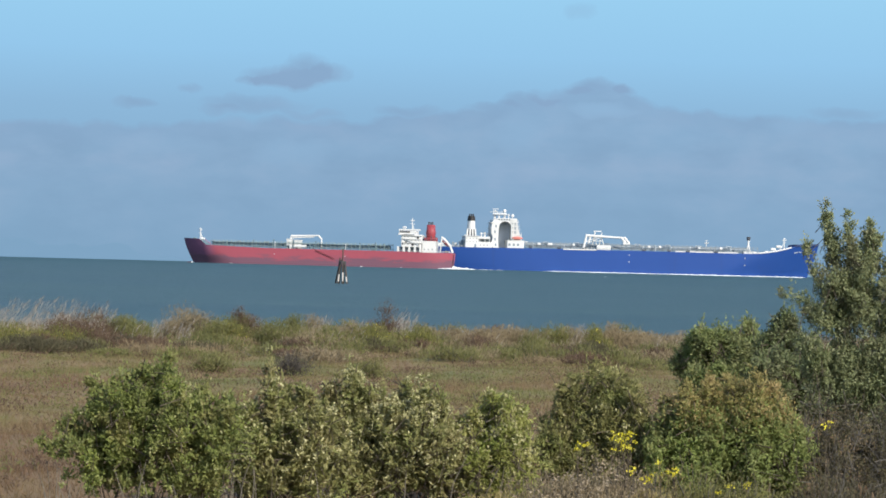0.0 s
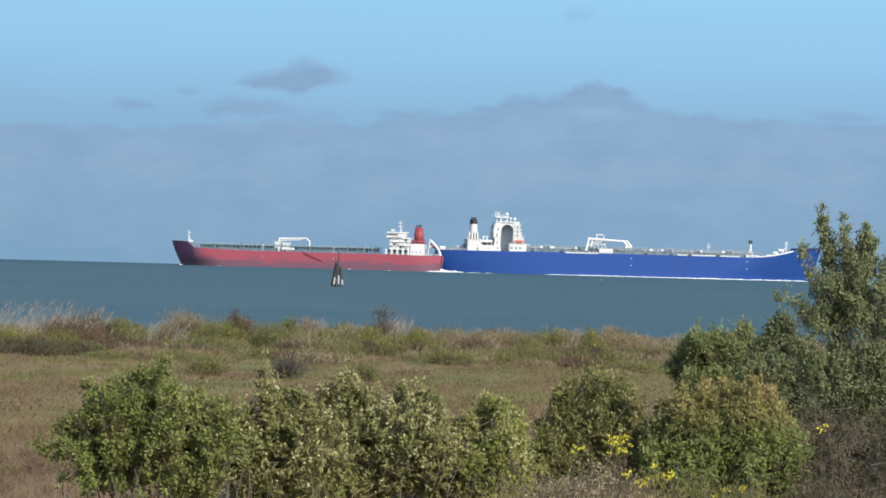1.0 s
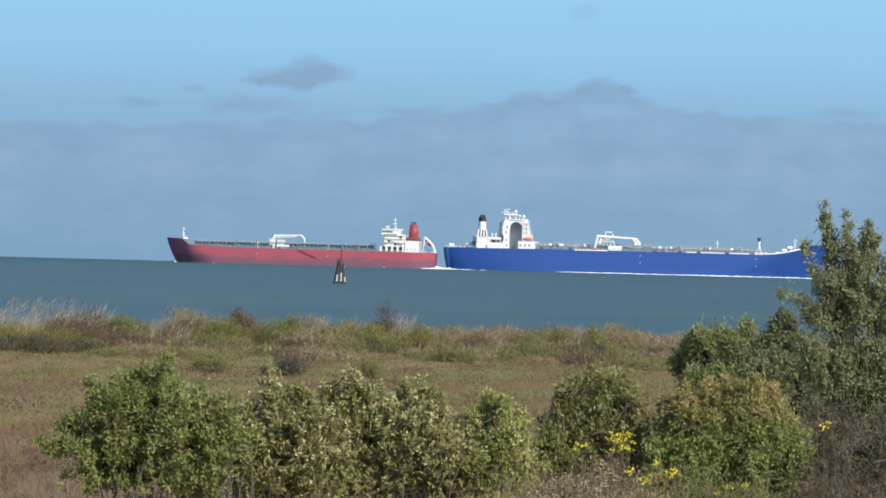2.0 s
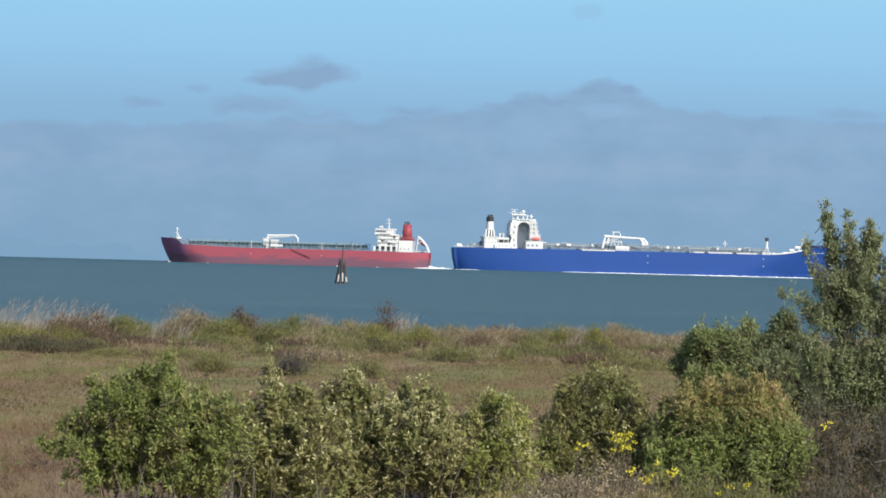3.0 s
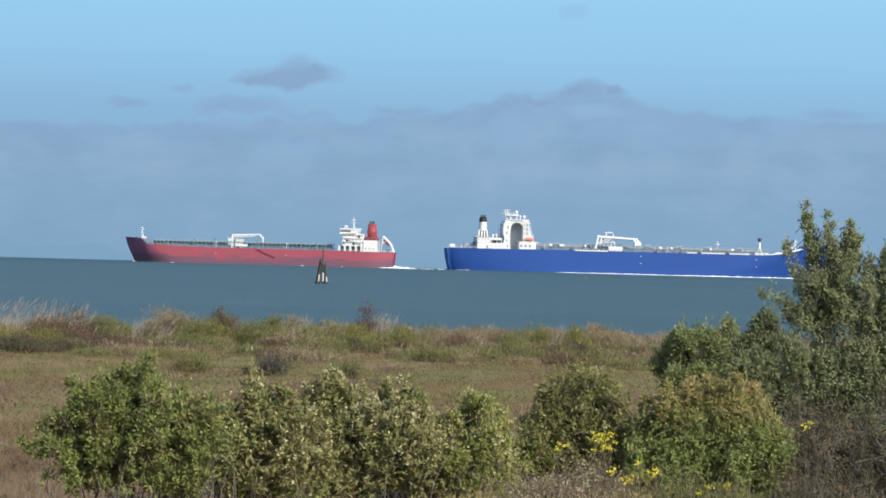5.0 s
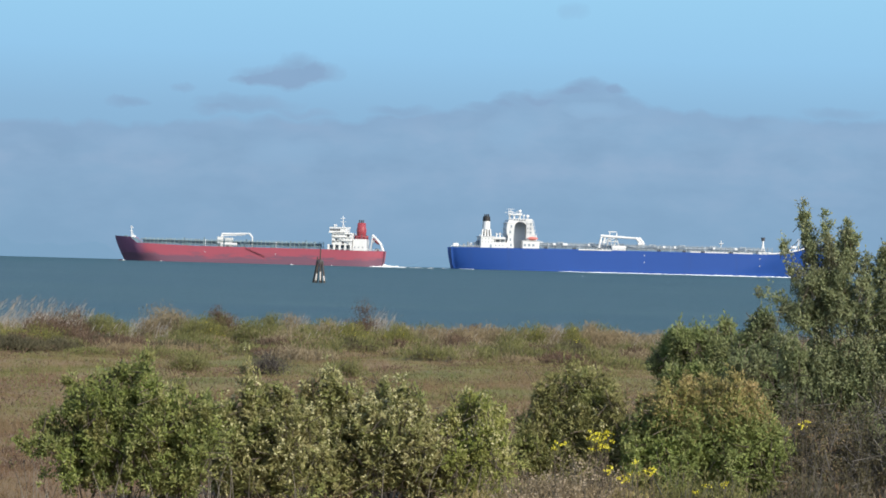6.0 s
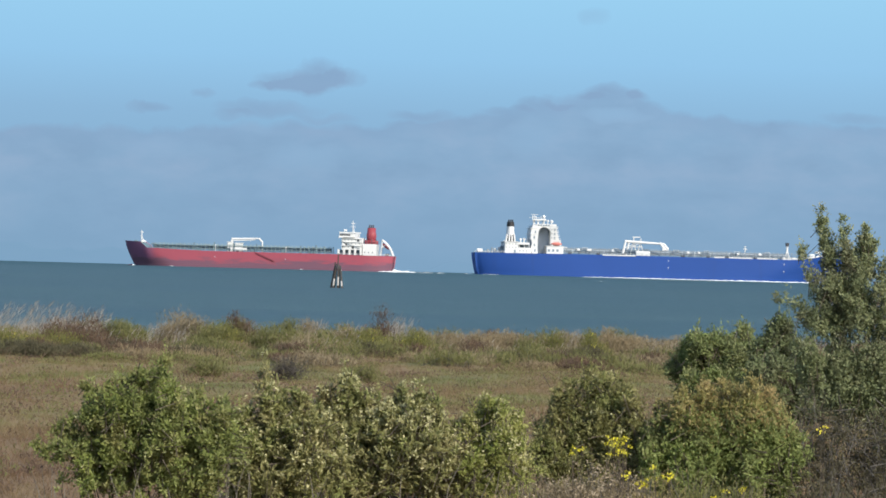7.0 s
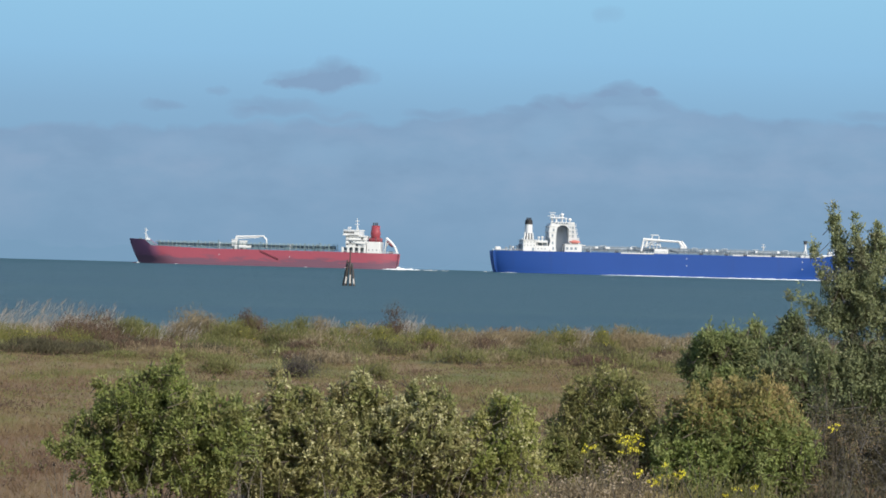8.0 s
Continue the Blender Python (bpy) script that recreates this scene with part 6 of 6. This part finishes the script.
def meadow():
    r = np.random.default_rng(3)
    n = 400000
    y = 22 + 64 * r.random(n) ** 0.85
    x = (r.random(n) - 0.5) * (y * 0.30 + 1.5)
    z = land_height(x, y)
    big = 0.5 + 0.5 * np.sin(x * 1.3 + 2 * np.sin(y * 0.35)) * np.sin(y * 0.6 + x * 0.4)
    h = (0.04 + 0.08 * r.random(n) + 0.10 * (r.random(n) < 0.015)) * (0.55 + 0.8 * big)
    p = np.stack([x, y, z - 0.02], 1)
    d = unit(np.stack([0.7 * r.normal(size=n), 0.5 * r.normal(size=n), np.ones(n)], 1))
    w = 0.003 + 0.005 * r.random(n)
    a = r.random(n) * math.pi
    side = np.stack([np.cos(a), np.sin(a) * 0.4, np.zeros(n)], 1) * w[:, None]
    tip = p + d * h[:, None]
    v = np.stack([p - side, p + side, tip + side * 0.25], 1).reshape(-1, 3)
    ob = sheet("meadow_grass", v, np.arange(n * 3).reshape(n, 3), M["grass"])
    tagged(ob, "rough autumn meadow grass, reddish brown with green patches", "grass", kind="stuff")


def tall_grass(name, label, spots, mat, count, seed, blade):
    """Tall fine stalks with feathery heads: spots of (x, y, top, width)."""
    r = np.random.default_rng(seed)
    P, H = [], []
    for x, y, z, w in spots:
        px = x + (r.random(count) - 0.5) * w
        py = y + (r.random(count) - 0.5) * 2.0
        pz = land_height(px, py)
        P.append(np.stack([px, py, pz - 0.02], 1))
        H.append((z - pz) * (0.45 + 0.65 * r.random(count)))
    p, h = np.concatenate(P), np.concatenate(H)
    n = len(p)
    d = unit(np.stack([0.14 + 0.13 * r.normal(size=n), 0.1 * r.normal(size=n), np.ones(n)], 1))
    side = np.stack([np.ones(n), 0.3 * r.normal(size=n), np.zeros(n)], 1) * blade
    mid = p + d * (h * 0.6)[:, None]
    bend = np.stack([0.10 * h, np.zeros(n), np.zeros(n)], 1)
    tip = p + d * h[:, None] + bend
    v = np.stack([p - side, p + side, mid + side * 0.8, mid - side * 0.8, tip], 1).reshape(-1, 3)
    k = np.arange(n)[:, None] * 5
    f = np.concatenate([np.concatenate([k, k + 1, k + 2], 1), np.concatenate([k, k + 2, k + 3], 1), np.concatenate([k + 3, k + 2, k + 4], 1)])
    # feathery heads
    c = np.repeat(tip, 4, 0) - np.repeat(d, 4, 0) * (0.30 * r.random(n * 4))[:, None] + 0.012 * r.normal(size=(n * 4, 3))
    v2, f2 = leaf_quads(c, unit(np.tile(np.array((0.45, 0, 0.8)), (n * 4, 1)) + 0.14 * r.normal(size=(n * 4, 3))), 0.16, 0.006, r)
    f2 = np.concatenate([f2[:, [0, 1, 2]], f2[:, [0, 2, 3]]]) + len(v)
    ob = sheet(name, np.concatenate([v, v2]), np.concatenate([f, f2]), M[mat])
    return tagged(ob, label, "grass", kind="stuff")


def meadow_herbs():
    """Low leafy clumps and dead stalks scattered through the grass."""
    for name, mat, label, n, seed, h0 in (("meadow_herbs", "bank_green", "low green herbs scattered through the meadow", 1500, 31, 0.13),
                                          ("dead_stalks", "leaf_purple", "low reddish-brown dead stalks scattered through the meadow", 1500, 32, 0.15)):
        r = np.random.default_rng(seed)
        y = 26 + 46 * r.random(n) ** 0.8
        x = (r.random(n) - 0.5) * (y * 0.29 + 1.5)
        keep = np.sin(x * 0.9 + seed) * np.sin(y * 0.33 + x * 0.2 + seed) + 0.5 * r.normal(size=n) > -0.1
        x, y = x[keep], y[keep]
        k = 34
        w = np.repeat(0.07 + 0.16 * r.random(len(x)), k)
        p = np.stack([np.repeat(x, k) + w * r.normal(size=len(w)), np.repeat(y, k) + w * r.normal(size=len(w)), np.zeros(len(w))], 1)
        p[:, 2] = land_height(p[:, 0], p[:, 1]) + h0 * r.random(len(w)) * np.repeat(0.4 + 0.8 * r.random(len(x)), k)
        d = unit(np.array((0, 0, 0.8)) + 0.7 * r.normal(size=p.shape))
        face = unit(np.array((0.4, -0.5, 0.6)) + 0.4 * r.normal(size=p.shape))
        v, f = leaf_quads(p, d, 0.05, 0.012, r, face)
        tagged(sheet(name, v, f, M[mat]), label, "herbs", kind="stuff")


meadow()
meadow_herbs()
tall_grass("bank_stalks", "thin bleached stalks standing among the bank's herbs", [(-9.6 + 1.2 * k, 75.5 + 2 * math.sin(k * 1.9), 1.10 + 0.12 * math.sin(k * 2.7), 1.3) for k in range(17)], "straw", 20, 9, 0.003)
tall_grass("tall_grass", "pale feathery grass standing along the bank", [(-9.60, 79.00, 1.45, 0.74), (-9.11, 79.00, 1.49, 0.74), (-8.61, 79.00, 1.45, 0.80), (-8.06, 79.00, 1.44, 0.74), (-7.62, 79.00, 1.33, 0.49), (-6.31, 79.00, 1.09, 0.30), (-1.12, 79.00, 1.40, 0.42), (-1.00, 79.00, 1.33, 0.49), (-2.91, 79.00, 1.25, 0.37), (-2.11, 79.00, 1.20, 0.49), (2.72, 79.00, 1.20, 0.49), (-10.16, 79.00, 1.35, 0.74)], "straw", 44, 6, 0.003)
tall_grass("bank_grass", "mixed dry and green grass along the bank", [(-9.40, 77.00, 0.85, 2.41), (-6.99, 77.00, 0.88, 2.41), (-4.58, 77.00, 1.00, 2.41), (-2.17, 77.00, 1.06, 2.41), (0.24, 77.00, 1.05, 2.41), (2.65, 77.00, 1.11, 2.41), (5.07, 77.00, 1.08, 2.41), (7.48, 77.00, 1.12, 2.41), (9.89, 77.00, 1.18, 2.41)], "leaf_dry", 420, 8, 0.004)


def whitecaps():
    r = np.random.default_rng(12)
    v, f = [], []
    for i in range(4):
        y = 110 * (20 ** r.random())
        x = (r.random() - 0.5) * y * 0.27
        w = 0.10 + y * 0.0004 * r.random()
        b = len(v)
        n = 6
        for j in range(n + 1):
            k = math.sin(math.pi * j / n) + 0.05
            v += [(x + w * (j / n - 0.5) * 2, y - 0.1, 0.003), (x + w * (j / n - 0.5) * 2, y + 0.3, 0.01 + 0.07 * k * (0.4 + y / 500) * r.random())]
            if j:
                a = b + 2 * j
                f.append((a - 2, a, a + 1, a - 1))
    ob = sheet("whitecaps", v, f, M["foam"])
    tagged(ob, "small white wave crests on the bay", "foam", kind="stuff")


whitecaps()


# ---------------------------------------------------------------- what moves
def motions():
    times = [i * 0.5 for i in range(17)]
    walk(red_ship, [(t, pose(-109.4 - 5.31 * (t - 4), 2450 + 0.46 * (t - 4), 0, 0, 0, 175)) for t in times])
    walk(red_wake, [(t, pose(-109.4 - 5.31 * (t - 4), 2450 + 0.46 * (t - 4), 0, 0, 0, 175)) for t in times])
    walk(blue_ship, [(t, pose(146.1 + 4.50 * (t - 4), 2600 + 0.275 * (t - 4), 0, 0, 0, 3.5)) for t in times])
    walk(blue_wake, [(t, pose(146.1 + 4.50 * (t - 4), 2600 + 0.275 * (t - 4), 0, 0, 0, 3.5)) for t in times])
    walk(cloud_bank, [(t, pose(2.4 * (t - 4), 0, 0)) for t in times])


motions()
